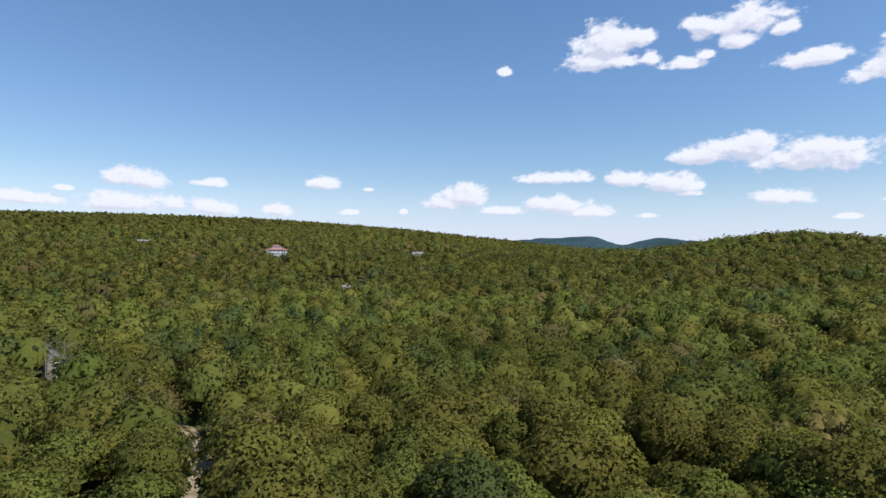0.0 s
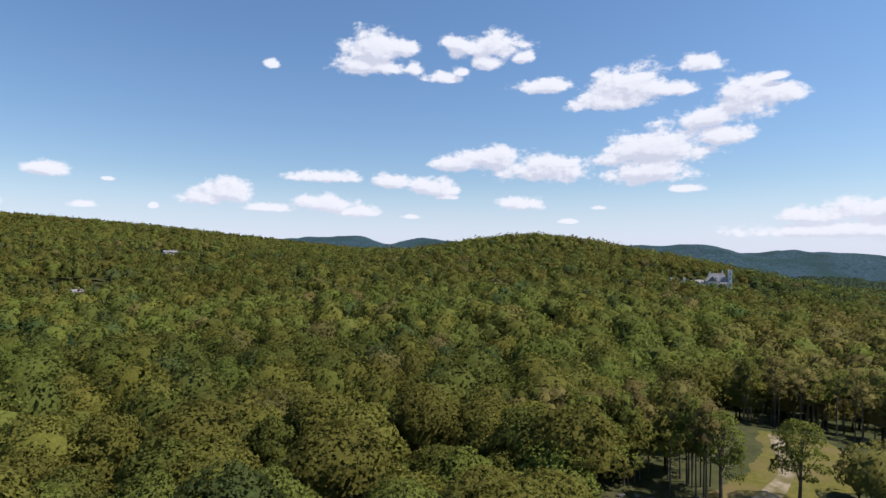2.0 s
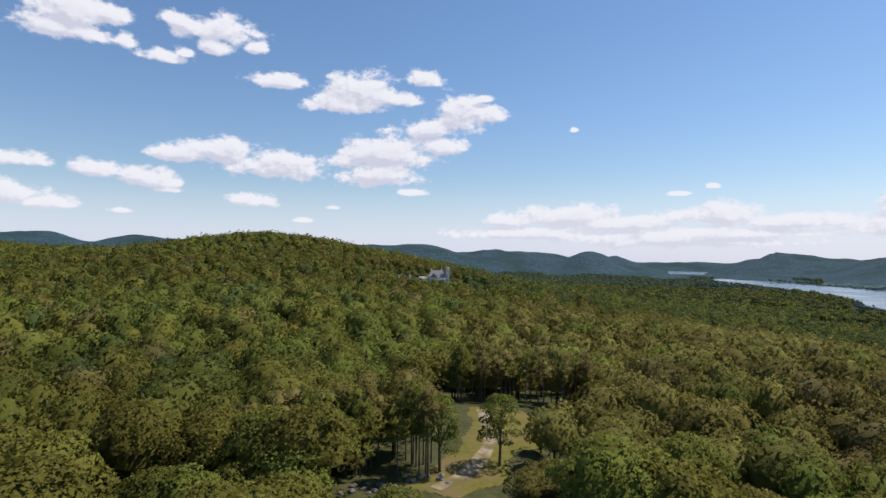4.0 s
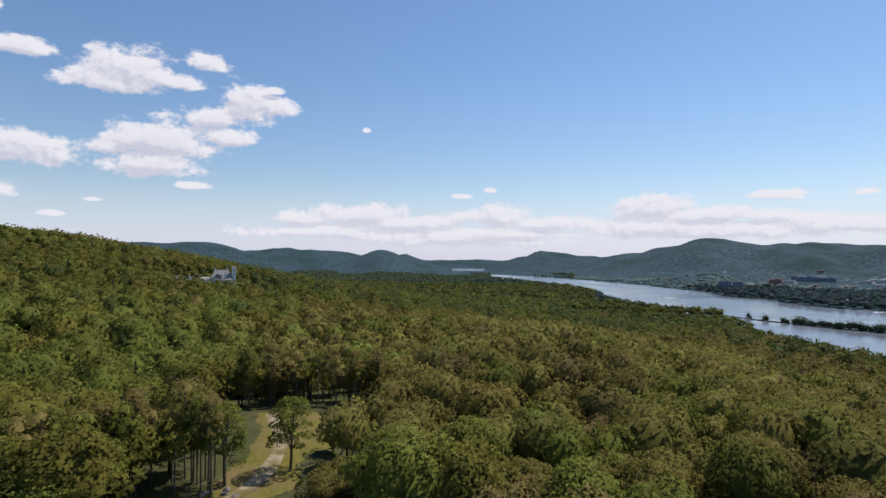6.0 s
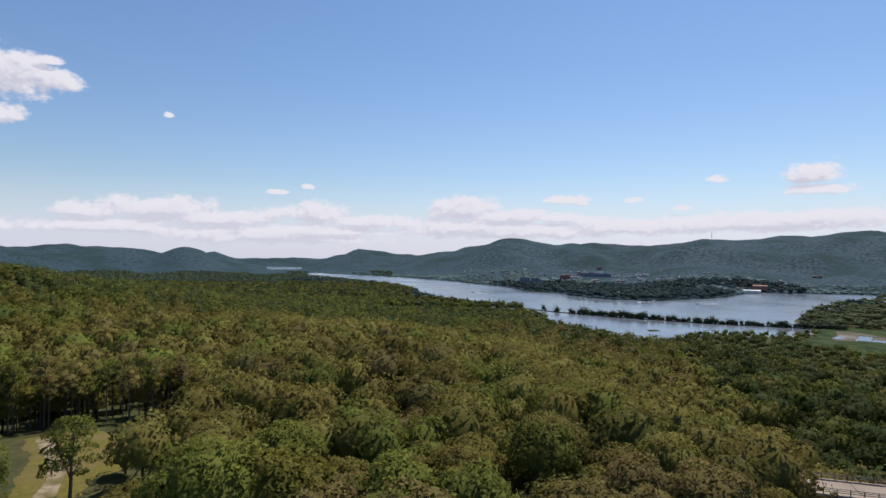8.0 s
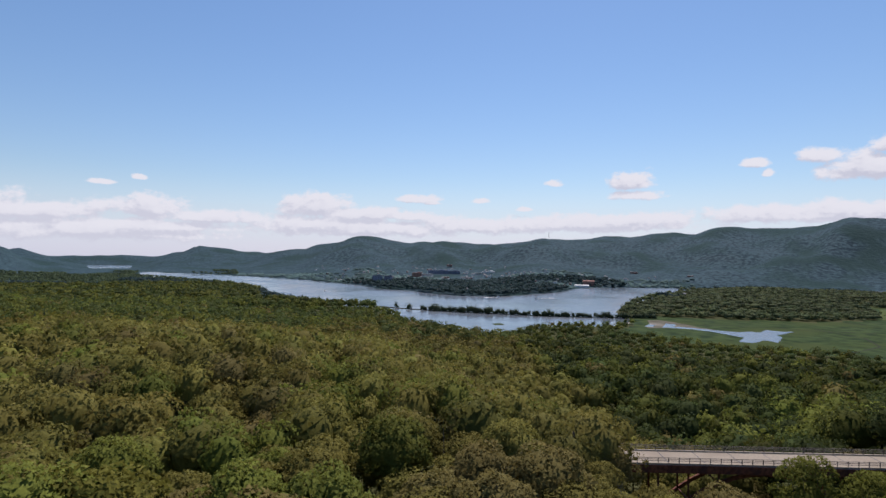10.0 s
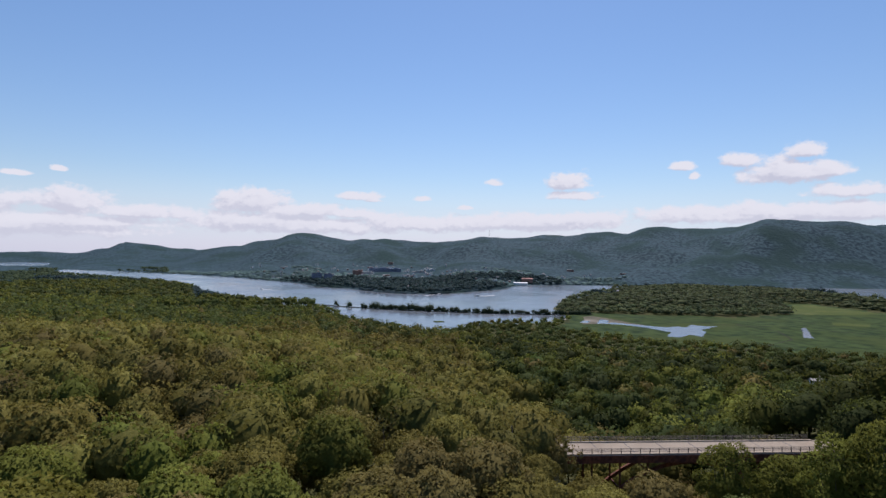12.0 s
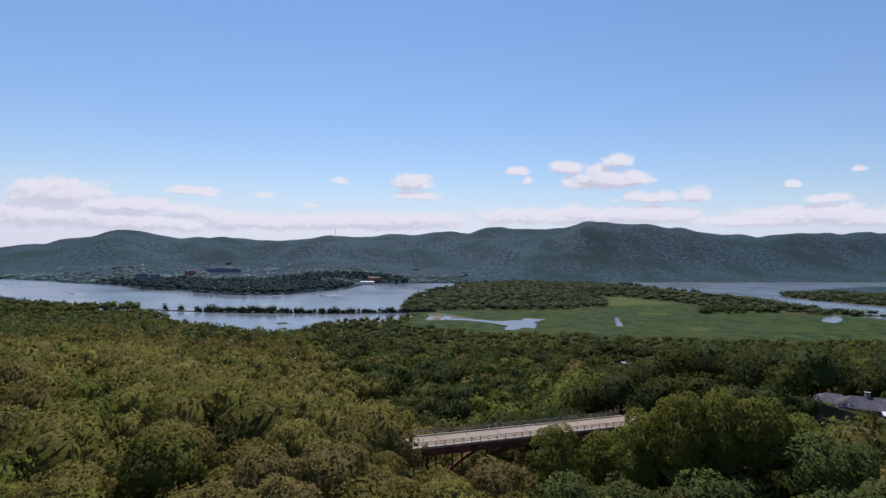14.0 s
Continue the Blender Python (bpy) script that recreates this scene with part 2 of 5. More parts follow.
ROCK = surface("grey_rock", (0.09, 0.08, 0.068), (0.18, 0.165, 0.145), 1.5, 0.9, 0.6, second=(0.2, 0.18, 0.15), second_scale=0.3, depth=0.06)
CONCRETE = surface("concrete", (0.25, 0.235, 0.205), (0.36, 0.335, 0.295), 1.2, 0.85, 0.2, second=(0.40, 0.37, 0.33), second_scale=0.12)
ASPHALT = surface("worn_asphalt", (0.25, 0.21, 0.155), (0.33, 0.275, 0.205), 2.0, 0.92, 0.2, spec=0.1, second=(0.26, 0.215, 0.16), second_scale=0.1)
RUST = surface("rusted_steel", (0.11, 0.035, 0.02), (0.23, 0.08, 0.045), 1.4, 0.85, 0.3, second=(0.08, 0.035, 0.03), second_scale=0.3)
STEEL = surface("weathered_rail", (0.10, 0.085, 0.07), (0.19, 0.165, 0.14), 2.0, 0.75, 0.1, metal=0.1)
WHITE = surface("white_paint", (0.66, 0.65, 0.62), (0.80, 0.79, 0.76), 1.2, 0.6, 0.1, second=(0.7, 0.68, 0.64), second_scale=0.15)
FIELDSTONE = surface("field_stone", (0.22, 0.19, 0.15), (0.34, 0.30, 0.24), 1.3, 0.9, 0.4, second=(0.24, 0.21, 0.175), second_scale=0.3)
STUCCO = surface("pale_stucco", (0.52, 0.50, 0.47), (0.66, 0.64, 0.61), 0.9, 0.85, 0.2, second=(0.5, 0.48, 0.45), second_scale=0.1)
SLATE = surface("slate_roof", (0.065, 0.065, 0.075), (0.13, 0.13, 0.145), 1.6, 0.92, 0.3, second=(0.075, 0.075, 0.08), second_scale=0.2, spec=0.06)
SHINGLE = surface("grey_shingles", (0.16, 0.155, 0.15), (0.27, 0.26, 0.25), 2.5, 0.8, 0.3, second=(0.20, 0.19, 0.18), second_scale=0.2)
RED_ROOF = surface("brown_red_roof", (0.20, 0.09, 0.07), (0.32, 0.16, 0.12), 1.5, 0.8, 0.3, second=(0.24, 0.12, 0.09), second_scale=0.2)
BRICKWORK = surface("red_brickwork", (0.22, 0.11, 0.085), (0.33, 0.18, 0.14), 2.0, 0.85, 0.2, second=(0.26, 0.15, 0.12), second_scale=0.1)
BALLAST = surface("dark_ballast", (0.02, 0.022, 0.014), (0.045, 0.045, 0.03), 0.6, 0.95, 0.4, spec=0.05, second=(0.04, 0.05, 0.025), second_scale=0.06)
BLUE_GREY = surface("blue_grey_sheeting", (0.15, 0.17, 0.22), (0.24, 0.265, 0.33), 0.6, 0.8, 0.1, second=(0.18, 0.2, 0.26), second_scale=0.1, spec=0.1)
GLASS = surface("window_glass", (0.02, 0.024, 0.028), (0.035, 0.04, 0.045), 0.5, 0.12, 0.0, spec=0.6)
TIMBER = surface("weathered_timber", (0.13, 0.105, 0.08), (0.24, 0.20, 0.16), 4.0, 0.9, 0.4)
HAY = surface("hay_grass", (0.050, 0.072, 0.018), (0.092, 0.104, 0.030), 0.04, 0.95, 0.4, spec=0.05, second=(0.062, 0.082, 0.022), second_scale=0.012, depth=0.2, detail=7.0)
MUD = surface("mudflat", (0.075, 0.07, 0.045), (0.14, 0.125, 0.09), 0.05, 0.92, 0.3, spec=0.04, second=(0.22, 0.2, 0.16), second_scale=0.01)

# A faint blue sheen adds to the far woods' haze.
haze_sheen = HAZED_WOODS.node_tree.nodes["Principled BSDF"]
haze_sheen.inputs["Sheen Weight"].default_value, haze_sheen.inputs["Sheen Roughness"].default_value = 0.04, 0.6
haze_sheen.inputs["Sheen Tint"].default_value = (0.7, 0.85, 1.0, 1)

WATER = bpy.data.materials.new("river_water")
WATER.use_nodes = True
t = WATER.node_tree
b = t.nodes["Principled BSDF"]
b.inputs["Base Color"].default_value = (0.12, 0.14, 0.155, 1)
b.inputs["Specular IOR Level"].default_value = 0.5
co = t.nodes.new("ShaderNodeTexCoord").outputs["Object"]
ripple, drift = t.nodes.new("ShaderNodeTexNoise"), t.nodes.new("ShaderNodeTexNoise")
ripple.inputs["Scale"].default_value, ripple.inputs["Detail"].default_value = 0.35, 4.0
drift.inputs["Scale"].default_value, drift.inputs["Detail"].default_value = 0.006, 5.0
t.links.new(co, ripple.inputs["Vector"]), t.links.new(co, drift.inputs["Vector"])
t.links.new(smooth(t, drift.outputs["Fac"], 0.35, 0.65, 0.15, 0.25), b.inputs["Roughness"])
bump = t.nodes.new("ShaderNodeBump")
bump.inputs["Distance"].default_value = 0.10
t.links.new(smooth(t, drift.outputs["Fac"], 0.35, 0.65, 0.06, 0.13), bump.inputs["Strength"])
t.links.new(ripple.outputs["Fac"], bump.inputs["Height"]), t.links.new(bump.outputs[0], b.inputs["Normal"])


# ---- mesh helpers ----
def mesh_np(name, verts, tris, material, tone=None, flat=True, normals=None):
    me = bpy.data.meshes.new(name)
    verts, tris = np.asarray(verts, np.float32), np.asarray(tris, np.int32)
    me.vertices.add(len(verts)), me.loops.add(tris.size), me.polygons.add(len(tris))
    me.vertices.foreach_set("co", verts.ravel())
    me.loops.foreach_set("vertex_index", tris.ravel())
    me.polygons.foreach_set("loop_start", np.arange(0, tris.size, tris.shape[1], dtype=np.int32))
    if not flat:
        me.polygons.foreach_set("use_smooth", np.ones(len(tris), bool))
    me.update(calc_edges=True)
    if tone is not None:
        a = me.attributes.new("leaf_tone", "FLOAT_COLOR", "POINT")
        a.data.foreach_set("color", np.concatenate([tone, np.ones((len(tone), 1))], 1).astype(np.float32).ravel())
    me.materials.append(material)
    if normals is not None:
        me.polygons.foreach_set("use_smooth", np.ones(len(tris), bool))
        me.normals_split_custom_set_from_vertices(np.asarray(normals, np.float32))
    return me


def part(name, bm, material, parent=None, label=""):
    """One mesh object from a bmesh, under its thing."""
    me = bpy.data.meshes.new(name)
    bm.to_mesh(me)
    bm.free()
    me.materials.append(material)
    ob = new(name, me)
    ob.parent = parent
    if label:
        ob["label"] = label
    return ob


def thing(name, m, label, category, group="", kind=""):
    ob = new(name)
    ob.empty_display_size = 0.5
    ob.matrix_world = m
    return tagged(ob, label, category, group, kind)


def add_box(bm, size, at=(0, 0, 0), turn=0.0, bevel=0.0):
    """A box whose foot stands at `at`."""
    m = pose(at[0], at[1], at[2] + size[2] / 2, 0, 0, turn) @ Matrix.Diagonal((*size, 1))
    made = bmesh.ops.create_cube(bm, size=1, matrix=m)
    if bevel:
        edges = list({e for v in made["verts"] for e in v.link_edges})
        bmesh.ops.bevel(bm, geom=edges, offset=bevel, segments=1, affect="EDGES")
    return bm


def box(size, at=(0, 0, 0), turn=0.0, bevel=0.0):
    return add_box(bmesh.new(), size, at, turn, bevel)


def add_beam(bm, a, b, width, depth):
    """A straight bar of rectangular section from a to b."""
    a, b = Vector(a), Vector(b)
    m = Matrix.Translation((a + b) / 2) @ (b - a).to_track_quat("Z", "Y").to_matrix().to_4x4() @ Matrix.Diagonal((width, depth, (b - a).length, 1))
    bmesh.ops.create_cube(bm, size=1, matrix=m)
    return bm


def beam(a, b, width, depth):
    return add_beam(bmesh.new(), a, b, width, depth)


def add_limb(bm, a, b, r0, r1, sides=6):
    a, b = Vector(a), Vector(b)
    m = Matrix.Translation((a + b) / 2) @ (b - a).to_track_quat("Z", "Y").to_matrix().to_4x4()
    bmesh.ops.create_cone(bm, cap_ends=True, segments=sides, radius1=r0, radius2=r1, depth=(b - a).length, matrix=m)
    return bm


def prism(outline, base, top):
    """A solid from a closed outline, base to top height."""
    bm = bmesh.new()
    lo = [bm.verts.new((x, y, base)) for x, y in outline]
    hi = [bm.verts.new((x, y, top)) for x, y in outline]
    bm.faces.new(lo[::-1]), bm.faces.new(hi)
    for i in range(len(lo)):
        j = (i + 1) % len(lo)
        bm.faces.new((lo[i], lo[j], hi[j], hi[i]))
    bmesh.ops.recalc_face_normals(bm, faces=bm.faces)
    return bm


def roof_solid(length, width, base, rise, hip=0.0, over=0.5, thick=0.25):
    """A gabled or hipped roof along x, with eaves and thickness."""
    bm = bmesh.new()
    x, y = length / 2 + over, width / 2 + over
    ring = [(-x, -y), (x, -y), (x, y), (-x, y)]
    lo = [bm.verts.new((a, c, base - thick)) for a, c in ring]
    hi = [bm.verts.new((a, c, base)) for a, c in ring]
    r = [bm.verts.new((-x + hip, 0, base + rise)), bm.verts.new((x - hip, 0, base + rise))]
    bm.faces.new(lo[::-1])
    for i in range(4):
        j = (i + 1) % 4
        bm.faces.new((lo[i], lo[j], hi[j], hi[i]))
    bm.faces.new((hi[0], hi[1], r[1], r[0])), bm.faces.new((hi[2], hi[3], r[0], r[1]))
    bm.faces.new((hi[1], hi[2], r[1])), bm.faces.new((hi[3], hi[0], r[0]))
    return bm


# ---- the lie of the land ----
hills, peaks = [], []


def hill(x, y, rise, reach):
    hills.append((x, y, rise, reach))


def peak(bearing, distance, top, half_angle, half_depth):
    peaks.append((bearing, distance, top, half_angle, half_depth))


hill(-77, 92, 4.7, 45); hill(-161, 192, 0.2, 68); hill(-289, 345, -3.3, 180)
hill(-450, 536, 8.3, 280); hill(-643, 766, -19, 400); hill(-964, 1149, 27.5, 600)
hill(-1286, 1532, 15.6, 800); hill(-246, 172, 8.7, 120); hill(-737, 516, 9.9, 360)
hill(-1311, 918, 36.6, 640); hill(-41, 113, 1.8, 45); hill(-68, 188, 5.2, 54)
hill(-147, 404, 2.4, 172); hill(-216, 666, 23.5, 280); hill(-342, 940, -8.3, 400)
hill(-513, 1410, 59.8, 600); hill(-684, 1879, 27, 800); hill(-376, 706, -17.7, 320)
hill(-6, 120, 3.8, 45); hill(-13, 250, 1.5, 68); hill(-24, 449, -13.4, 180)
hill(-39, 749, -12.9, 300); hill(-55, 1049, 15.1, 420); hill(-73, 1398, 25.8, 560)
hill(0, 1900, -11.9, 760); hill(42, 297, -0.4, 120); hill(84, 594, 4.8, 240)
hill(181, 1287, 11.6, 520); hill(290, 1164, 8.6, 480); hill(466, 1739, -13, 720)
hill(375, 927, -21.2, 400); hill(225, 556, -5.1, 240); hill(562, 1391, 6.7, 600)
hill(86, 123, 2.2, 45); hill(149, 213, 11.1, 104); hill(287, 410, 9.7, 200)
hill(514, 726, 11.4, 130); hill(477, 763, 24.2, 110); hill(579, 689, -10.1, 120)
hill(446, 839, 1.7, 200); hill(600, 644, 12.8, 120); hill(823, 1133, 18.8, 560)
hill(579, 689, 11.6, 360); hill(590, 611, 18.1, 340); hill(453, 408, 28.5, 244)
hill(651, 546, 12.3, 340); hill(713, 463, -1.1, 340); hill(706, 376, -6.6, 320)
hill(996, 836, 3.9, 520); hill(1532, 1286, -6.7, 800); hill(288, 278, 2.5, 160)
hill(192, 161, -3.5, 68); hill(91, 71, 3.7, 45); hill(138, 100, 5.4, 46)
hill(153, 89, 3.6, 48); hill(210, 122, -10, 66); hill(390, 225, -16.5, 180)
hill(282, 103, 0.4, 120); hill(517, 188, -9.2, 220); hill(799, 291, -16.2, 340)
hill(1222, 445, -7.3, 520); hill(1722, 803, -0.7, 760); hill(2473, 803, -4.1, 1040)
hill(2130, 1491, -5.9, 1040); hill(197, 35, 4.2, 54); hill(295, 52, 13.1, 120)
hill(414, 73, 13.4, 168); hill(555, 78, -0.1, 224); hill(797, 70, -3.4, 320)
hill(1099, 38, 2.7, 440); hill(250, -13, 15.2, 68); hill(379, -20, -0.7, 152)
hill(188, -26, -3, 51); hill(598, -52, 4.1, 240); hill(137, -29, -7.4, 45)
hill(184, -49, 9.1, 51); hill(109, -36, 0.9, 45); hill(113, -60, 19.3, 45)
hill(75, -49, 6.1, 45); hill(52, 30, 7.5, 45); hill(59, -10, 3.2, 45)
hill(39, -46, 0.6, 45); hill(135, -81, 25.7, 45); hill(232, -94, -11.8, 68)
hill(376, -137, -12.7, 160); hill(180, -126, -12, 59); hill(123, -110, -35, 45)
hill(80, -96, -24.3, 45); hill(114, -152, 13.7, 51); hill(541, -145, 1, 224)
hill(390, -225, 5, 180); hill(554, -320, -10.3, 256); hill(101, -161, 25, 51)
hill(60, -104, 0.6, 45); hill(59, -181, 3.4, 51); hill(28, -106, 18, 45)
hill(103, -282, 9.4, 120); hill(165, -286, -7.3, 132); hill(233, -233, -1.1, 132)
hill(389, -389, 5.9, 220); hill(275, -476, 1.2, 220); hill(175, -574, -10.8, 240)
hill(132, -430, -7.2, 180); hill(424, -506, 2.5, 264); hill(0, -100, 0.6, 45)
hill(0, -400, 25.3, 160); hill(-50, -87, 12, 45); hill(-250, -433, 18.3, 200)
hill(-100, 0, 12.6, 45); hill(-500, 0, 5.2, 200); hill(-1182, -208, 28.6, 480)
hill(-600, -1039, 30.6, 480); hill(0, -1000, -11.6, 400); hill(-7, 19, 5.3, 45)
hill(17, -10, 0.7, 45); hill(-17, -10, 5.7, 45); hill(0, 60, 2.7, 45)
hill(-42, 42, 0.6, 45); hill(-1414, -1685, 14.8, 880); hill(-2167, 382, 47.8, 880)
hill(779, -450, -5.9, 360); hill(579, -689, 3.4, 360); hill(308, -846, -5.6, 360)
hill(886, -156, 6.9, 360); hill(1222, -445, -5.1, 520); hill(1149, -964, -5.6, 600)
hill(750, -1299, -12.9, 600); hill(1800, 0, -7.2, 720); hill(889, 2443, 13, 1040)
hill(-958, 2631, 8.2, 1120); hill(-1992, 1671, 5.9, 1040); hill(1671, 1992, -0.6, 1040)
peak(10, 3900, 198, 4.16, 500); peak(15, 3900, 197, 3.9, 500); peak(21.5, 4000, 186, 3.9, 500)
peak(4, 4200, 188, 3.9, 500); peak(27, 4100, 179, 5.2, 500); peak(33, 4200, 173, 5.2, 600)
peak(47.5, 3700, 172, 4.16, 420); peak(42, 3900, 163, 3.9, 420); peak(54.5, 3950, 137, 3.38, 420)
peak(59, 4000, 120, 3.64, 450); peak(63.7, 3600, 122, 1.5, 350); peak(65.3, 3600, 122, 1.5, 350); peak(69, 4400, 82, 3.9, 400)
peak(74.5, 4400, 99, 2.6, 400); peak(80.2, 4300, 138, 4.16, 450); peak(85, 4400, 86, 3.9, 450)
peak(89, 3900, 115, 2.6, 500); peak(92, 3850, 129, 2.08, 500); peak(97.6, 3700, 81, 1.95, 600)
peak(117.2, 3450, 97, 2.08, 600); peak(143.4, 3320, 116, 2.21, 520); peak(148, 3450, 138, 2.6, 500)
peak(159.7, 4000, 156, 2.08, 450); peak(71.5, 4450, 74, 2.6, 400); peak(67, 4400, 77, 2.6, 400)
peak(51.3, 3900, 20, 2.08, 400); peak(61.2, 4100, 71, 1.95, 400); peak(95.3, 3600, 191, 3.12, 600)
peak(99, 3700, 156, 3.12, 600); peak(103.2, 3550, 175, 3.38, 620); peak(107, 3700, 150, 3.12, 600)
peak(110.5, 3500, 159, 2.86, 600); peak(114.4, 3300, 188, 3.38, 650); peak(119.8, 3500, 202, 3.12, 600)
peak(124, 3600, 219, 3.64, 600); peak(128, 3600, 208, 3.12, 600); peak(131.3, 3500, 254, 3.38, 600)
peak(136.2, 3500, 249, 3.38, 600); peak(140.6, 3250, 279, 3.64, 560); peak(145.5, 3300, 247, 3.64, 520)
peak(150, 3500, 231, 3.64, 500); peak(154, 3700, 210, 3.12, 450); peak(157.5, 3800, 229, 2.86, 450)
peak(162, 4200, 234, 3.9, 450); peak(167, 4200, 235, 5.2, 450); peak(173, 4300, 260, 6.5, 500)

FAR_SHORE = [(2960, 745), (2808, 540), (2481, 223), (2133, -22), (1889, -132), (1746, -190), (1620, -205), (1575, -235), (1490, -292),
             (1391, -322), (1312, -365), (1286, -461), (1344, -569), (1417, -682), (1524, -771), (1616, -878), (1605, -1001),
             (1579, -1171), (1456, -1611), (1282, -2079), (1086, -2608), (899, -3109), (640, -3900)]
NEAR_SHORE = [(150, -3900), (150, -1400), (250, -1340), (355, -1262), (438, -1248), (633, -1398), (769, -1395), (1027, -1535), (1294, -1628),
              (1500, -1420), (1492, -1212), (1370, -1000), (1127, -753), (995, -621), (900, -545), (830, -528), (750, -484), (711, -415),
              (733, -345), (707, -300), (650, -248), (635, -205), (708, -172), (802, -162), (933, -146), (1056, -128),
              (1090, -60), (1180, 10), (1290, 58), (1530, 100), (1830, 195), (2180, 405), (2500, 655), (2840, 730)]
RIVER = np.array(FAR_SHORE + NEAR_SHORE, float)
REACH = np.array([(3564, 1165), (3622, 971), (4302, 1137), (4315, 1444)], float)  # the river again, beyond the spit
ISLAND = np.array([(714, -1630), (793, -1985), (798, -2369), (764, -2642), (300, -2700), (220, -1560), (410, -1480), (544, -1500), (658, -1560)], float)
MARSHLAND = np.array([(740, -480), (626, -374), (559, -415), (486, -443), (459, -508), (403, -541), (349, -624), (314, -684), (233, -806), (100, -1000),
                      (150, -1400), (355, -1262), (438, -1248), (633, -1398), (800, -1390), (1000, -1400), (930, -1130), (760, -930), (740, -789), (800, -641), (850, -545)], float)
SPIT_WOODS = np.array([(835, -535), (985, -629), (1117, -761), (1360, -1008), (1482, -1218), (1490, -1410), (1294, -1606), (1027, -1513), (769, -1372),
                       (633, -1376), (438, -1225), (355, -1235), (340, -1190), (430, -1130), (500, -1095), (600, -1092), (691, -1125), (786, -1150), (880, -1185), (905, -1130),
                       (721, -921), (713, -789), (778, -641)], float)


def inside(poly, x, y):
    """How far inside a closed outline, in metres; outside is negative."""
    x, y = np.asarray(x, float), np.asarray(y, float)
    odd, near = np.zeros(x.shape, bool), np.full(x.shape, 1e9)
    for (ax, ay), (bx, by) in zip(poly, np.roll(poly, -1, 0)):
        dx, dy = bx - ax, by - ay
        k = np.clip(((x - ax) * dx + (y - ay) * dy) / (dx * dx + dy * dy), 0, 1)
        near = np.minimum(near, np.hypot(x - ax - k * dx, y - ay - k * dy))
        if dy:
            odd ^= ((ay > y) != (by > y)) & (x < ax + (y - ay) * dx / dy)
    return np.where(odd, near, -near)


def step(v, low, high):
    v = np.clip((v - low) / (high - low), 0, 1)
    return v * v * (3 - 2 * v)


def waves(x, y, size, seed):
    """Cheap smooth unevenness, about -1 to 1."""
    rng, z = np.random.RandomState(seed), 0
    for k in range(6):
        a, p, s = rng.uniform(0, 6.28), rng.uniform(0, 6.28), size * rng.uniform(0.6, 1.6)
        z = z + np.sin((x * np.cos(a) + y * np.sin(a)) * 6.28 / s + p)
    return z / 3


def land(x, y):
    """Height of the ground; the river's surface is 0."""
    x, y = np.asarray(x, float), np.asarray(y, float)
    r, az = np.hypot(x, y), np.degrees(np.arctan2(x, y))
    z = np.full(x.shape, 20.0)
    for hx, hy, rise, reach in hills:
        z += rise * np.exp(-((x - hx) ** 2 + (y - hy) ** 2) / (2 * reach * reach))
    plain = step(r, 1250, 2000) * step(az, 60, 70) * (1 - step(az, 85, 93))
    z = z + plain * (1.5 - z)
    f = step(r, 2200, 3500)
    z = np.maximum((1 - f) * z + f * 1.5, 0.7)
    g = np.zeros(x.shape)
    for a, d, top, wa, wd in peaks:
        g += (top * np.exp(-0.5 * (((az - a + 180) % 360 - 180) / wa) ** 2 - 0.5 * ((r - d) / wd) ** 2)) ** 3
    z = z + g ** (1 / 3)
    z = z + step(r, 1500, 2600) * (13 * waves(x, y, 430, 3) + 5 * waves(x, y, 170, 4)) * step(z, 15, 110)
    z = np.where(r < 3780, z + (1 - step(np.abs(az - 73.6), 2.4, 4.0)) * step(r, 2500, 2900) * (np.minimum(z, 1.5) - z), z)
    spur = step(r, 2000, 2500) * (1 - step(r, 2900, 3250)) * step(z, 12, 60)
    z = z + spur * (16 * waves(x, y, 380, 5) + 6 * waves(x, y, 150, 6))
    marsh = inside(MARSHLAND, x, y)
    z = np.where(marsh > 0, z + (0.5 - z) * step(marsh, 0, 40), z)
    spit = inside(SPIT_WOODS, x, y)
    z = np.where(spit > 0, 0.5 + 10 * step(spit, 0, 130), z)
    wet = np.maximum(inside(RIVER, x, y), inside(REACH, x, y))
    dry = np.maximum(-wet, 0)
    z = np.minimum(z, 1.0 + 0.12 * dry + 0.0006 * dry ** 2)
    z = np.where(wet > 0, -4 * step(wet, 0, 25), z)
    isle = inside(ISLAND, x, y)
    return np.where(isle > 0, 0.4 + 8 * step(isle, 0, 120), z)


def land_z(x, y):
    return float(land(np.array([x]), np.array([y]))[0])

# ground: one sheet to the horizon, finer towards the middle
spokes = np.concatenate([np.arange(-45, 170, 0.45), np.arange(170, 315, 2.5)])
rings = np.concatenate([[0.0], np.geomspace(12, 4950, 175)])
A, Rr = np.meshgrid(np.radians(spokes), rings, indexing="ij")
gx, gy = Rr * np.sin(A), Rr * np.cos(A)
gz = land(gx, gy)
na, nr = gx.shape
i, j = np.meshgrid(np.arange(na), np.arange(nr - 1), indexing="ij")
k = (i + 1) % na
quads = np.stack([i * nr + j, i * nr + j + 1, k * nr + j + 1, k * nr + j], -1).reshape(-1, 4)
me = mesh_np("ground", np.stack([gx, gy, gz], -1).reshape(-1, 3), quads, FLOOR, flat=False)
me.materials.append(HAZED_WOODS), me.materials.append(MARSH)
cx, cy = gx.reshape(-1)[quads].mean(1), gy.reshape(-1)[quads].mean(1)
# Slot 1, the hazed woodland, covers ground beyond 1750 m and over the river.
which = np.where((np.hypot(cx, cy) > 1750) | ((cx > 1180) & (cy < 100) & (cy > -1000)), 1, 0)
which[inside(MARSHLAND, cx, cy) > 0] = 2
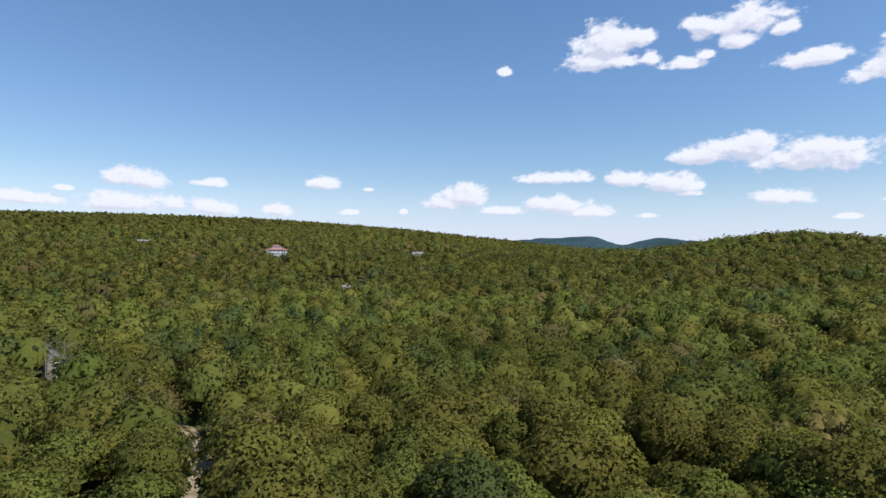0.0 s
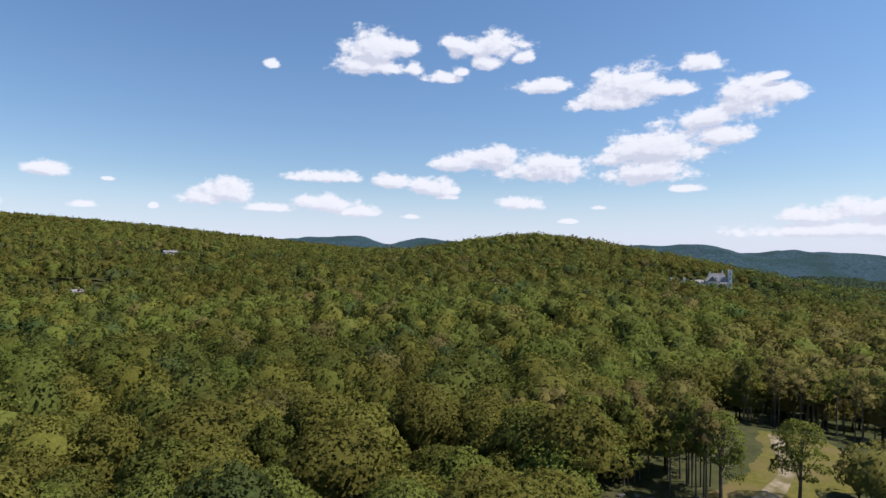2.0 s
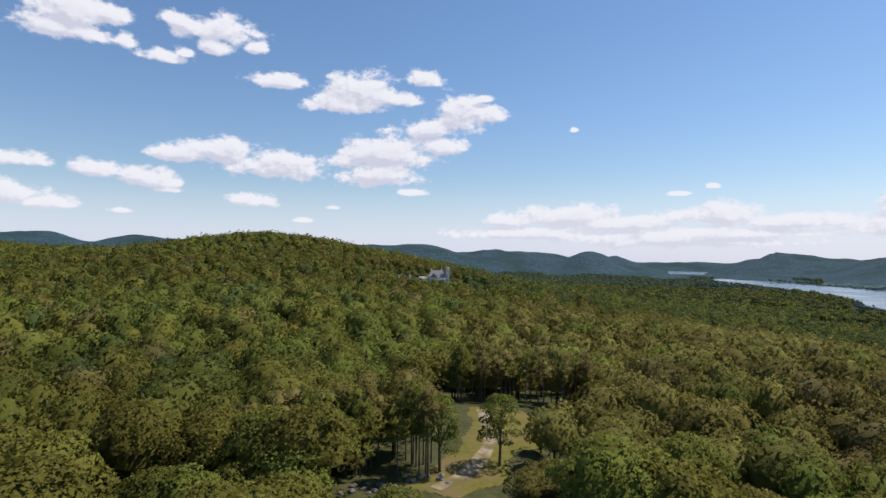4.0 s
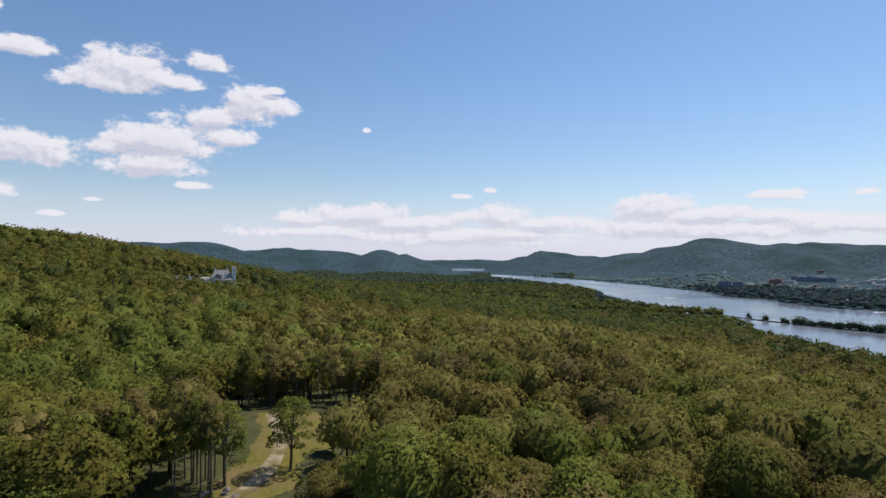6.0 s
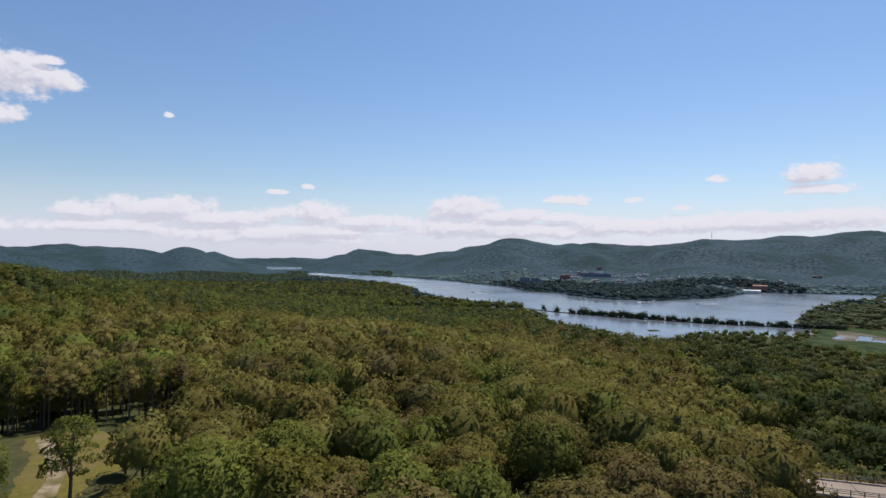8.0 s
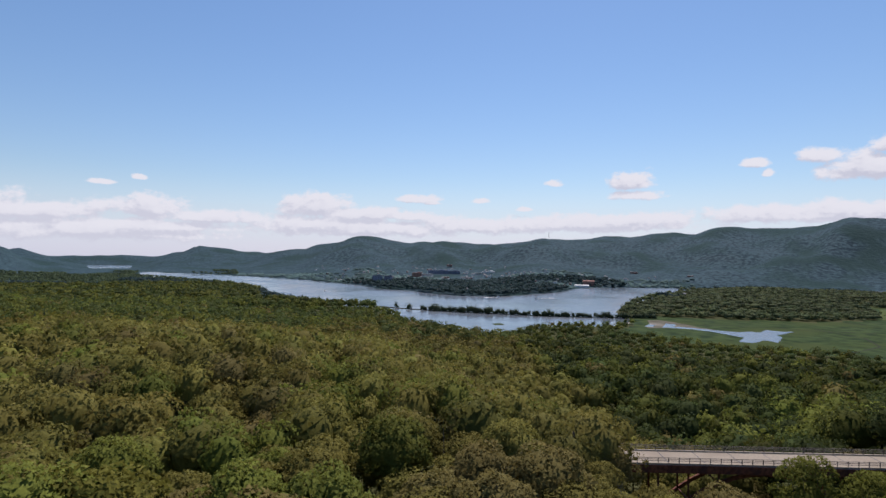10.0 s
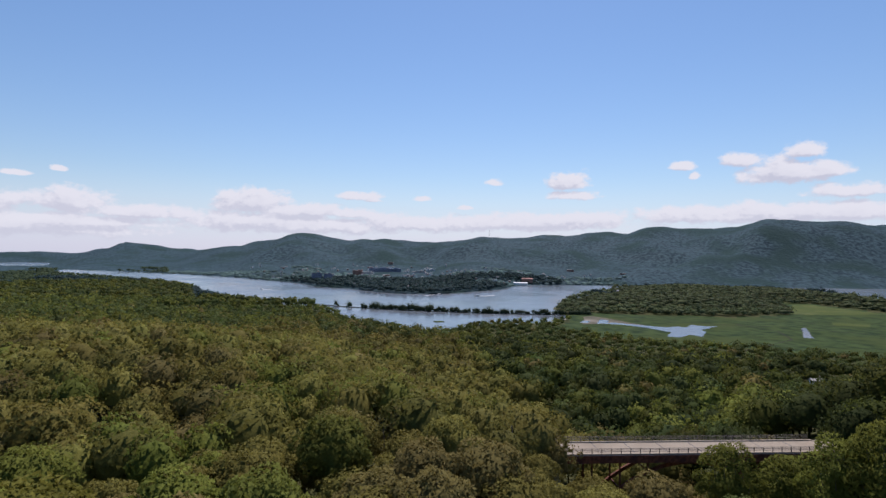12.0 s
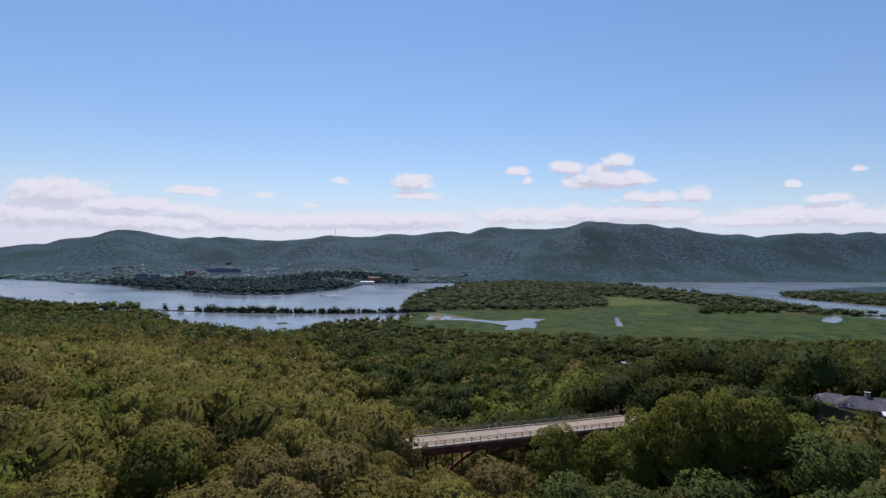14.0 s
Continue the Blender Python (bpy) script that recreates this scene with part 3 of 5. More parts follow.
which[inside(SPIT_WOODS, cx, cy) > 0] = 0
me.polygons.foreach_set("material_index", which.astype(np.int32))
ground = tagged(new("ground", me), "rolling wooded ground with a marsh and far ridges", "ground", kind="structure")

bm = bmesh.new()
bmesh.ops.create_grid(bm, x_segments=40, y_segments=40, size=3400, matrix=pose(1500, -1300, 0))
water = tagged(part("water", bm, WATER), "wide grey-blue river with faint ripples", "river", kind="structure")


# ---- trees ----
def leaves3(centres, normals, sizes, rng):
    """Pointed leaf sprays: one triangle each."""
    n = len(centres)
    normals = normals / np.linalg.norm(normals, axis=1)[:, None] + rng.normal(0, 0.62, (n, 3))
    normals /= np.linalg.norm(normals, axis=1)[:, None]
    u = np.cross(normals, rng.normal(0, 1, (n, 3)))
    u /= np.linalg.norm(u, axis=1)[:, None] + 1e-9
    v = np.cross(normals, u)
    s = (sizes * rng.uniform(0.7, 1.35, n))[:, None]
    verts = np.stack([centres + u * s, centres - u * s * 0.5 + v * s * 0.75, centres - u * s * 0.5 - v * s * 0.75], 1).reshape(-1, 3)
    return verts, np.arange(3 * n).reshape(n, 3)


def crown_lobes(rng, radius, base, top, count):
    """Boughs of the crown: rounded masses round a domed outline."""
    lobes = []
    mid_z, tall, wide = base + (top - base) * 0.45, (top - base) * 0.52, radius * 0.64
    for k in range(count):
        e = np.arccos(1 - 1.2 * (k + 0.5) / count) + rng.uniform(-0.12, 0.12)
        a = k * 2.4 + rng.uniform(-0.4, 0.4)
        out = wide * np.sin(e) * rng.uniform(0.85, 1.2)
        s = radius * rng.uniform(0.3, 0.5) * (14.0 / max(count, 9)) ** 0.4
        lobes.append((out * np.cos(a), out * np.sin(a), mid_z + tall * np.cos(e) * rng.uniform(0.88, 1.08) - 0.5 * s, s, s * rng.uniform(0.7, 0.95)))
    return lobes


def crown(seed, radius, base, top, lobe_count, card_count, size, tone):
    rng = np.random.RandomState(seed)
    lobes = crown_lobes(rng, radius, base, top, lobe_count)
    C, N, S = [], [], []
    for x, y, z, s, h in lobes:
        n = card_count // lobe_count
        d = rng.normal(0, 1, (n, 3)) + np.array([x / radius, y / radius, 0.35])
        d[:, 2] = np.abs(d[:, 2]) * 0.9 - 0.2
        d /= np.linalg.norm(d, axis=1)[:, None]
        C.append(np.array([x, y, z]) + d * [s, s, h] * rng.uniform(0.85, 1.12, (n, 1)))
        lift = (C[-1] - [0, 0, base + (top - base) * 0.3]) / [radius, radius, (top - base) * 0.65]
        N.append(0.45 * d + 0.7 * lift / np.linalg.norm(lift, axis=1)[:, None] + [0, 0, 0.08])
        S.append(np.full(n, size))
    C = np.concatenate(C)
    V, T = leaves3(C, np.concatenate(N), np.concatenate(S), rng)
    jitter = np.repeat(rng.uniform(0.92, 1.08, len(C)), 3)[:, None]
    soft = np.repeat(np.concatenate(N) + rng.normal(0, 0.2, C.shape), 3, 0)
    return V, T, np.array(tone)[None] * jitter, lobes, soft / np.linalg.norm(soft, axis=1)[:, None]


def dome(seed, radius, base, top, rings_n, seg):
    """A rough leafy mass, for the inside of far crowns."""
    rng = np.random.RandomState(seed)
    V = [(0, 0, top)]
    for k in range(1, rings_n + 1):
        e = k / rings_n * 1.9
        for s in range(seg):
            a = (s + 0.5 * (k % 2)) / seg * 6.283
            w = rng.uniform(0.78, 1.12)
            V.append((radius * np.sin(e) * np.cos(a) * w, radius * np.sin(e) * np.sin(a) * w, base + (top - base) * (0.45 + 0.55 * np.cos(e)) * rng.uniform(0.92, 1.06)))
    T = [(0, 1 + s, 1 + (s + 1) % seg) for s in range(seg)]
    for k in range(rings_n - 1):
        o, p = 1 + k * seg, 1 + (k + 1) * seg
        for s in range(seg):
            T += [(o + s, p + s, o + (s + 1) % seg), (o + (s + 1) % seg, p + s, p + (s + 1) % seg)]
    V = np.array(V)
    soft = (V - [0, 0, base + (top - base) * 0.25]) / [radius, radius, (top - base) * 0.8] + [0, 0, 0.2]
    return V, np.array(T), soft / np.linalg.norm(soft, axis=1)[:, None]


OLIVE, GREEN, FRESH = (0.150, 0.142, 0.026), (0.124, 0.136, 0.025), (0.146, 0.160, 0.028)
OAK = (0.166, 0.148, 0.034)
DARK, BROWN, PINE = (0.086, 0.110, 0.029), (0.166, 0.138, 0.042), (0.030, 0.050, 0.022)
# Far leaf tones, with distance haze mixed into the green.
HAZY_BLUEGREEN = (0.062, 0.100, 0.090)
HAZY_RIDGE_GREEN = np.array((0.130, 0.205, 0.185))


def near_tree(seed, tone, label, name="oak_tree", height=15.0, radius=4.6, cards_n=3000, size=0.27, lobes_n=19, trunk_r=0.26, bare=0.36, fill=1.0):
    """Trunk with forking limbs and a crown of leaf sprays; the first of its kind, built at the origin."""
    rng = np.random.RandomState(seed)
    base = height * bare
    V, T, C, lobes, soft = crown(seed, radius, base, height, lobes_n, cards_n, size, tone)
    tree = thing(name, pose(0, 0, 0), label, "tree", "trees of the near hillside")
    bm = bmesh.new()
    bend = [Vector((rng.uniform(-0.25, 0.25), rng.uniform(-0.25, 0.25), 0)) * k for k in range(4)]
    hs = (-0.5, height * 0.28, height * 0.5, height * 0.74)
    rs = (trunk_r * 1.25, trunk_r, trunk_r * 0.72, trunk_r * 0.35)
    for k in range(3):
        add_limb(bm, bend[k] + Vector((0, 0, hs[k])), bend[k + 1] + Vector((0, 0, hs[k + 1])), rs[k], rs[k + 1])
    for x, y, z, s, h in lobes[::2]:
        f = rng.uniform(0.25, 0.5) * height
        at = Vector((bend[2].x * f / height, bend[2].y * f / height, f))
        add_limb(bm, at, (x * 0.9, y * 0.9, z), trunk_r * 0.42, 0.04, 5)
    part("trunk", bm, BARK, tree)
    if fill:
        V, T, C, soft = fill_crown(V, T, C, soft, radius * fill, base, base + (height - base) * fill, tone, seed)
    cr = new("crown", mesh_np("crown", V, T, LEAVES, C, normals=soft))
    cr.parent = tree
    return tree


def fill_lobes(V, T, C, soft, lobes, tone, seed, rings_n=2, seg=8):
    """The leafy mass inside each bough, just under its outer sprays."""
    for k, (x, y, z, s, h) in enumerate(lobes):
        D, U, M = dome(seed + k, s * 0.8, -h * 0.9, h * 0.8, rings_n, seg)
        way = np.array([x, y, 0.8 * s]) / np.linalg.norm([x, y, 0.8 * s])
        M = 0.6 * M + 0.6 * way + [0, 0, 0.4]
        M /= np.linalg.norm(M, axis=1)[:, None]
        V, T, C, soft = np.concatenate([V, D + [x, y, z]]), np.concatenate([T, U + len(V)]), np.concatenate([C, np.tile(tone, (len(D), 1))]), np.concatenate([soft, M])
    return V, T, C, soft


def fill_crown(V, T, C, soft, radius, base, top, tone, seed, rings_n=4, seg=10):
    """The inner mass of a crown, behind its boughs."""
    D, U, M = dome(seed + 50, radius * 0.7, base, base + (top - base) * 0.88, rings_n, seg)
    return np.concatenate([V, D]), np.concatenate([T, U + len(V)]), np.concatenate([C, np.tile(tone, (len(D), 1))]), np.concatenate([soft, M])


def wood(name, label, xs, ys, protos, tones, size, category="woodland", sink=0.4, rng_seed=5, wide=None):
    """Many trees too far to count, joined into one mesh."""
    rng = np.random.RandomState(rng_seed)
    pick = rng.randint(0, len(protos), len(xs))
    zs = land(xs, ys)
    VV, TT, CC, NN, start = [], [], [], [], 0
    for p, (V, T, shade, soft) in enumerate(protos):
        m = np.where(pick == p)[0]
        if not len(m):
            continue
        a, s = rng.uniform(0, 6.283, len(m)), size[m]
        sx = s * rng.uniform(0.85, 1.2, len(m)) * (1.0 if wide is None else wide[m])
        x = V[None, :, 0] * np.cos(a)[:, None] - V[None, :, 1] * np.sin(a)[:, None]
        y = V[None, :, 0] * np.sin(a)[:, None] + V[None, :, 1] * np.cos(a)[:, None]
        P = np.stack([x * sx[:, None] + xs[m, None], y * sx[:, None] + ys[m, None], V[None, :, 2] * s[:, None] + zs[m, None] - (sink[m, None] if isinstance(sink, np.ndarray) else sink)], -1)
        VV.append(P.reshape(-1, 3))
        ca, sa = np.cos(a)[:, None], np.sin(a)[:, None]
        NN.append(np.stack([soft[None, :, 0] * ca - soft[None, :, 1] * sa, soft[None, :, 0] * sa + soft[None, :, 1] * ca, np.broadcast_to(soft[None, :, 2], (len(m), len(V)))], -1).reshape(-1, 3))
        TT.append((T[None] + (start + np.arange(len(m)) * len(V))[:, None, None]).reshape(-1, 3))
        CC.append((tones[m][:, None] * shade[None, :, None]).reshape(-1, 3))
        start += len(m) * len(V)
    return tagged(new(name, mesh_np(name, np.concatenate(VV), np.concatenate(TT), LEAVES, np.concatenate(CC), normals=np.concatenate(NN))), label, category, kind="stuff")


def stem(height, radius):
    """A four-sided trunk for trees of the middle distance."""
    V = [(radius * a, radius * b, z) for z in (-0.5, height) for a, b in ((1, 0), (0, 1), (-1, 0), (0, -1))]
    T = [(k, (k + 1) % 4, 4 + k) for k in range(4)] + [((k + 1) % 4, 4 + (k + 1) % 4, 4 + k) for k in range(4)]
    return np.array(V), np.array(T)


def mid_proto(seed, sprays=150, size=1.0, lobes_n=9, radius=5.4, height=13.5):
    V, T, C, lobes, N = crown(seed, radius, 3.4, height, lobes_n, sprays, size, (1, 1, 1))
    V, T, C, N = fill_crown(V, T, C, N, radius, 3.4, height, (1, 1, 1), seed, 3, 7)
    S, W = stem(7.0, 0.3)
    return np.concatenate([V, S]), np.concatenate([T, W + len(V)]), np.concatenate([C[:, 0], np.full(len(S), 0.5)]), np.concatenate([N, S / [0.3, 0.3, 1e9]])


def far_proto(seed, rings_n=2, seg=6, radius=5.8, height=13.0, sprays=40, size=1.7):
    D, U, M = dome(seed, radius * 0.78, 4.0, height - 1.6, rings_n, seg)
    rng = np.random.RandomState(seed)
    V, T, C, _, N = crown(seed, radius, 5.0, height + 0.5, 5 if sprays < 40 else 7, sprays, size, (1, 1, 1))
    return np.concatenate([D, V]), np.concatenate([U, T + len(D)]), np.concatenate([rng.uniform(0.85, 1.1, len(D)), C[:, 0]]), np.concatenate([M, N])


def ridge_proto(seed):
    """A low swell of crowns, for slopes across the river."""
    D, U, M = dome(seed, 9.5, -3.5, 6.5, 2, 6)
    M = 0.28 * M + [0, 0, 0.9]
    return D, U, np.random.RandomState(seed).uniform(0.85, 1.15, len(D)), M / np.linalg.norm(M, axis=1)[:, None]


def pine_proto(seed, seg=7):
    """A dark spire of four drooping tiers."""
    rng, V, T = np.random.RandomState(seed), [], []
    for k in range(4):
        z0, z1, r = 3.0 + k * 3.6, 8.2 + k * 3.6, 3.0 - k * 0.62
        o = len(V)
        V.append((0, 0, z1))
        V += [(r * rng.uniform(0.6, 1.2) * np.cos(s / seg * 6.283), r * rng.uniform(0.6, 1.2) * np.sin(s / seg * 6.283), z0 + rng.uniform(-0.6, 0.6)) for s in range(seg)]
        T += [(o, o + 1 + s, o + 1 + (s + 1) % seg) for s in range(seg)]
    V = np.array(V)
    soft = V * [1, 1, 0] + [0, 0, 0.9]
    return V, np.array(T), rng.uniform(0.7, 1.2, len(V)), soft / np.linalg.norm(soft, axis=1)[:, None]


CLEARING = np.array([(80, 78), (84, 66), (96, 64), (112, 72), (124, 68), (136, 72), (142, 82), (150, 98), (138, 106), (122, 92), (106, 84), (92, 80)], float)
TRACK = np.array([(-43, 92), (-47.2, 104.5), (-48.6, 112.7), (-50.6, 119.7), (-54.8, 129.6), (-62, 140), (-72, 150)], float)
BRIDGE_A, BRIDGE_B, DECK_Z = Vector((132.0, -79.0, 0)), Vector((111.5, -151.0, 0)), 48.0


def near_line(pts, x, y):
    d = np.full(np.shape(x), 1e9)
    for (ax, ay), (bx, by) in zip(pts[:-1], pts[1:]):
        dx, dy = bx - ax, by - ay
        k = np.clip(((x - ax) * dx + (y - ay) * dy) / (dx * dx + dy * dy), 0, 1)
        d = np.minimum(d, np.hypot(x - ax - k * dx, y - ay - k * dy))
    return d


ROAD = [(150.0, -15.0), (BRIDGE_A.x, BRIDGE_A.y), (BRIDGE_B.x, BRIDGE_B.y), (94.0, -215.0)]
SITES = []  # places kept free of trees: x, y, radius


def keep_off(x, y, radius):
    SITES.append((x, y, radius))


# a house's plot, and the open slope in front of it
for bearing, distance, radius in ((-16.5, 728, 20), (-9.8, 519, 9), (-2.6, 782, 12), (-27.9, 838, 13), (49.3, 604, 20), (47.6, 607, 13), (46.2, 611, 13), (44.9, 617, 12),
                                  (163.5, 200, 15), (117.9, 1830, 40), (-34.5, 236, 5), (-34.5, 218, 5), (-34.5, 205, 4), (-20.5, 190, 3), (143.8, 470, 8)):
    for back, share in ((0, 1.0), (0.7 * radius + 6, 0.8)):
        keep_off((distance - back) * math.sin(radians(bearing)), (distance - back) * math.cos(radians(bearing)), radius * share)


def free(x, y, margin=0.0):
    ok = (inside(RIVER, x, y) < -4) | (inside(ISLAND, x, y) > 6)
    spit = inside(SPIT_WOODS, x, y)
    ok &= (inside(MARSHLAND, x, y) < 0) | (spit > 4)
    ok &= inside(CLEARING, x, y) < -1.5
    ok &= near_line(TRACK, x, y) > 3.0
    ok &= (near_line(ROAD, x, y) > 5.0) & (near_line(ROAD[1:3], x, y) > 8.5)
    az, r = np.degrees(np.arctan2(x, y)), np.hypot(x, y)
    ok &= ~((az > 39) & (az < 56.5) & (r > 79) & (r < 113)) & ~((az > 48.2) & (az < 56.0) & (r > 74) & (r < 172))
    ok &= ~((az > -25.4) & (az < -20.6) & (r > 104) & (r < 139)) & ~((az > -36.2) & (az < -32.9) & (r > 188) & (r < 245)) & ~((np.abs(r * np.sin(np.radians(az + 23.6))) < 5.0) & (r > 70) & (r < 126))
    ok &= ~((az > 51) & (az < 64.5) & (r > 158) & (r < 186))
    ok &= ~((az > 120.9) & (az < 125.0) & (r > 98) & (r < 150))
    for sx, sy, sr in SITES:
        ok &= np.hypot(x - sx, y - sy) > sr
    return ok


def scatter(spacing, r0, r1, az0, az1, seed):
    rng = np.random.RandomState(seed)
    n = int(r1 * 1.3 / spacing) + 1
    u, v = np.meshgrid(np.arange(-n, n + 1), np.arange(-n, n + 1))
    x = ((u + 0.5 * (v % 2)) * spacing + rng.uniform(-0.5, 0.5, u.shape) * spacing).ravel()
    y = (v * spacing * 0.87 + rng.uniform(-0.5, 0.5, u.shape) * spacing).ravel()
    r, az = np.hypot(x, y) * (1 + 0.08 * waves(x, y, 260, 99)), (np.degrees(np.arctan2(x, y)) - az0) % 360
    m = (r >= r0) & (r < r1) & (az < (az1 - az0) % 360.001)
    x, y = x[m], y[m]
    m = free(x, y)
    return x[m], y[m]


def kind_of(x, y, rng):
    """Leaf tone by bearing and distance: tree kind, sector dimming and haze tint."""
    r, az = np.hypot(x, y), np.degrees(np.arctan2(x, y))
    patch = waves(x, y, 160, 11)
    n = len(x)
    w = rng.uniform(0, 1, n) + 0.22 * patch
    tone = np.where((w < 0.38)[:, None], OLIVE, np.where((w < 0.78)[:, None], GREEN, FRESH))
    oak = (az > 50) & (az < np.interp(r, (140, 222, 300, 430, 750, 1000), (137, 128, 121, 114, 110, 100)))
    oak &= r < np.interp(az, (50, 60, 90, 100, 112), (350, 480, 560, 740, 780)) + 60 * patch
    tone = np.where(oak[:, None], np.where((w < 0.05)[:, None], BROWN, np.where((w < 0.88)[:, None], OAK, FRESH)), tone)
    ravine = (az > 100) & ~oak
    # Ravine trees take DARK and GREEN at about two thirds strength.
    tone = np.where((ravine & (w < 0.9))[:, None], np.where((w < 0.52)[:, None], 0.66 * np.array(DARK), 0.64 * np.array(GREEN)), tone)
    plain = (az > 52) & (r > 560)
    tone = np.where((plain & (w < 0.6))[:, None], DARK, tone)
    # Across the river and on the spit, leaf colour takes a haze tint.
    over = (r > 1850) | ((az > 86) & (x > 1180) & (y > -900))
    tone = np.where((over | ((az > 120) & (r > 900)))[:, None], np.where(over[:, None], HAZY_BLUEGREEN, 0.75 * np.array(GREEN) + 0.5 * np.array(HAZY_BLUEGREEN)), tone)
    rare = np.where(r > 900, 0.5, rng.uniform(0, 1, n))
    tone = np.where((rare < 0.04)[:, None], BROWN, np.where(((rare > 0.93) & ~oak)[:, None], DARK, tone))
    # Leaf tones scaled down in two bearing sectors, whatever the tree kind.
    tone = np.where(((az > -8) & (az < 34) & (r < 260))[:, None], tone * 0.84, tone)
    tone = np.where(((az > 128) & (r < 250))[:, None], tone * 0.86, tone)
    # The blue gain adds a slight haze tint to all leaves.
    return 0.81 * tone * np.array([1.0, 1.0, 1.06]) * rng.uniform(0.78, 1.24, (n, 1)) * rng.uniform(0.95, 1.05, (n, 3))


rng = np.random.RandomState(21)
NEAR_R = 120
LABELS = {"oak": "broad oak in olive-brown spring leaf on the slope", "maple": "round-headed maple in mid-green leaf among others",
          "ash": "fresh yellow-green ash with an open crown", "beech": "dark green broadleaf tree in the wood"}
species = [("oak", OLIVE), ("maple", GREEN), ("ash", FRESH), ("beech", DARK), ("oak", BROWN), ("oak", OAK)]
firsts = [near_tree(100 + 7 * k + s, np.array(tone) * [0.94, 0.95, 1.0], LABELS[name], name + "_tree", radius=4.9 + 0.8 * (s % 2), height=13.5 + 1.5 * s, cards_n=3250, size=0.25)
          for k, (name, tone) in enumerate(species) for s in range(2)]
nx, ny = scatter(9.8, 50, NEAR_R, -46, 168, 31)
near_tones = kind_of(nx, ny, rng) / 0.81
fresh_first = set(range(len(firsts)))
nz = land(nx, ny)
flat_tones = np.array([t for _, t in species])
for k in range(len(nx)):
    s = int(np.argmin(np.abs(flat_tones / flat_tones.sum(1)[:, None] - near_tones[k] / near_tones[k].sum()).sum(1) + 0.4 * np.abs(flat_tones.sum(1) - near_tones[k].sum())))
    p = 2 * s + rng.randint(2)
    size = rng.uniform(0.8, 1.28)
    bearing, reach = math.degrees(math.atan2(nx[k], ny[k])), math.hypot(nx[k], ny[k])
    low = 0.58 if 53 < bearing < 66 and reach > 72 else 0.7 if 38 < bearing < 66 and reach > 56 else 0.72 if -25 < bearing < -14 and reach > 86 else 1.0
    m = pose(nx[k], ny[k], nz[k], 0, 0, rng.uniform(0, 360)) @ Matrix.Diagonal((size * rng.uniform(0.95, 1.2) * (low + 0.18 if low < 1 else 1), size * rng.uniform(0.95, 1.2) * (low + 0.18 if low < 1 else 1), size * low, 1))
    if p in fresh_first:
        fresh_first.discard(p)
        firsts[p].matrix_world = m
    else:
        copy_thing(firsts[p], m)
for p in fresh_first:
    x, y = -60 - 9 * p, -40 - 3 * p
    firsts[p].matrix_world = pose(x, y, land_z(x, y))

mids_fine = [mid_proto(330 + k, 620, 0.42, 13, 6.2) for k in range(8)]
mids = [mid_proto(300 + k, 180, 0.7, 9, 6.2) for k in range(8)]
fars = [far_proto(400 + k, 2, 6, 6.2, 13.0, 54, 1.0) for k in range(8)]
fars2 = [far_proto(500 + k, 2, 5, 6.4, 13.0, 24, 1.3) for k in range(8)]
fars3 = [far_proto(550 + k, 2, 5, 8.0, 13.0, 9, 2.1) for k in range(8)]
fars4 = [ridge_proto(580 + k) for k in range(8)]
pines = [pine_proto(600 + k) for k in range(4)]


def plant(name, label, spacing, r0, r1, az0, az1, protos, seed, grow=1.0, sink=0.4):
    x, y = scatter(spacing, r0, r1, az0, az1, seed)
    g = np.random.RandomState(seed)
    low = np.where((inside(SPIT_WOODS, x, y) > 0) | (inside(ISLAND, x, y) > 0), 0.7, 1.0)
    wide = np.where(low < 1, 1.5, 1.0)
    low = np.where((land(x, y) < 6) & (np.hypot(x, y) < 1000), 0.62, low)
    bearing = np.degrees(np.arctan2(x, y))
    low = np.where((bearing > 121.2) & (bearing < 134.4) & (near_line(ROAD[1:3], x, y) < 45) & (np.hypot(x, y) < 175), 0.5, low)
    low = np.where((bearing > 157.5) & (np.hypot(x, y) > 140) & (np.hypot(x, y) < 192), np.where(np.hypot(x, y) < 160, 0.74, 0.45), low)
    for sx, sy, sr in SITES:
        low = np.where((np.hypot(x - sx, y - sy) < sr + 38) & (sr > 7) & (np.hypot(x, y) > 250), 0.66, low)
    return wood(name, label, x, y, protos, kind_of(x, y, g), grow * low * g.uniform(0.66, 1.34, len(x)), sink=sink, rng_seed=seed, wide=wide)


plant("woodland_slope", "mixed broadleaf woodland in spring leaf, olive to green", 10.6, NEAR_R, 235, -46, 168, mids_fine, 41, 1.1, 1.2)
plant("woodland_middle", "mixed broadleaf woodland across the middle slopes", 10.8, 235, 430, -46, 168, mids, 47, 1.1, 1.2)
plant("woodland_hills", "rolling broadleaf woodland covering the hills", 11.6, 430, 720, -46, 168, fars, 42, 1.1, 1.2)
plant("woodland_uplands", "broadleaf woodland on the upper slopes", 12.0, 720, 1080, -46, 168, fars2, 48, 1.08, 1.2)
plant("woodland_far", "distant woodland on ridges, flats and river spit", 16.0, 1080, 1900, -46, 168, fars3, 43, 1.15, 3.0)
plant("woodland_behind", "broadleaf woodland behind the hilltop", 15.0, 30, 420, 168, 314, fars3, 44)
x, y = scatter(20.0, 1900, 2800, 40, 84, 49)
g = np.random.RandomState(49)
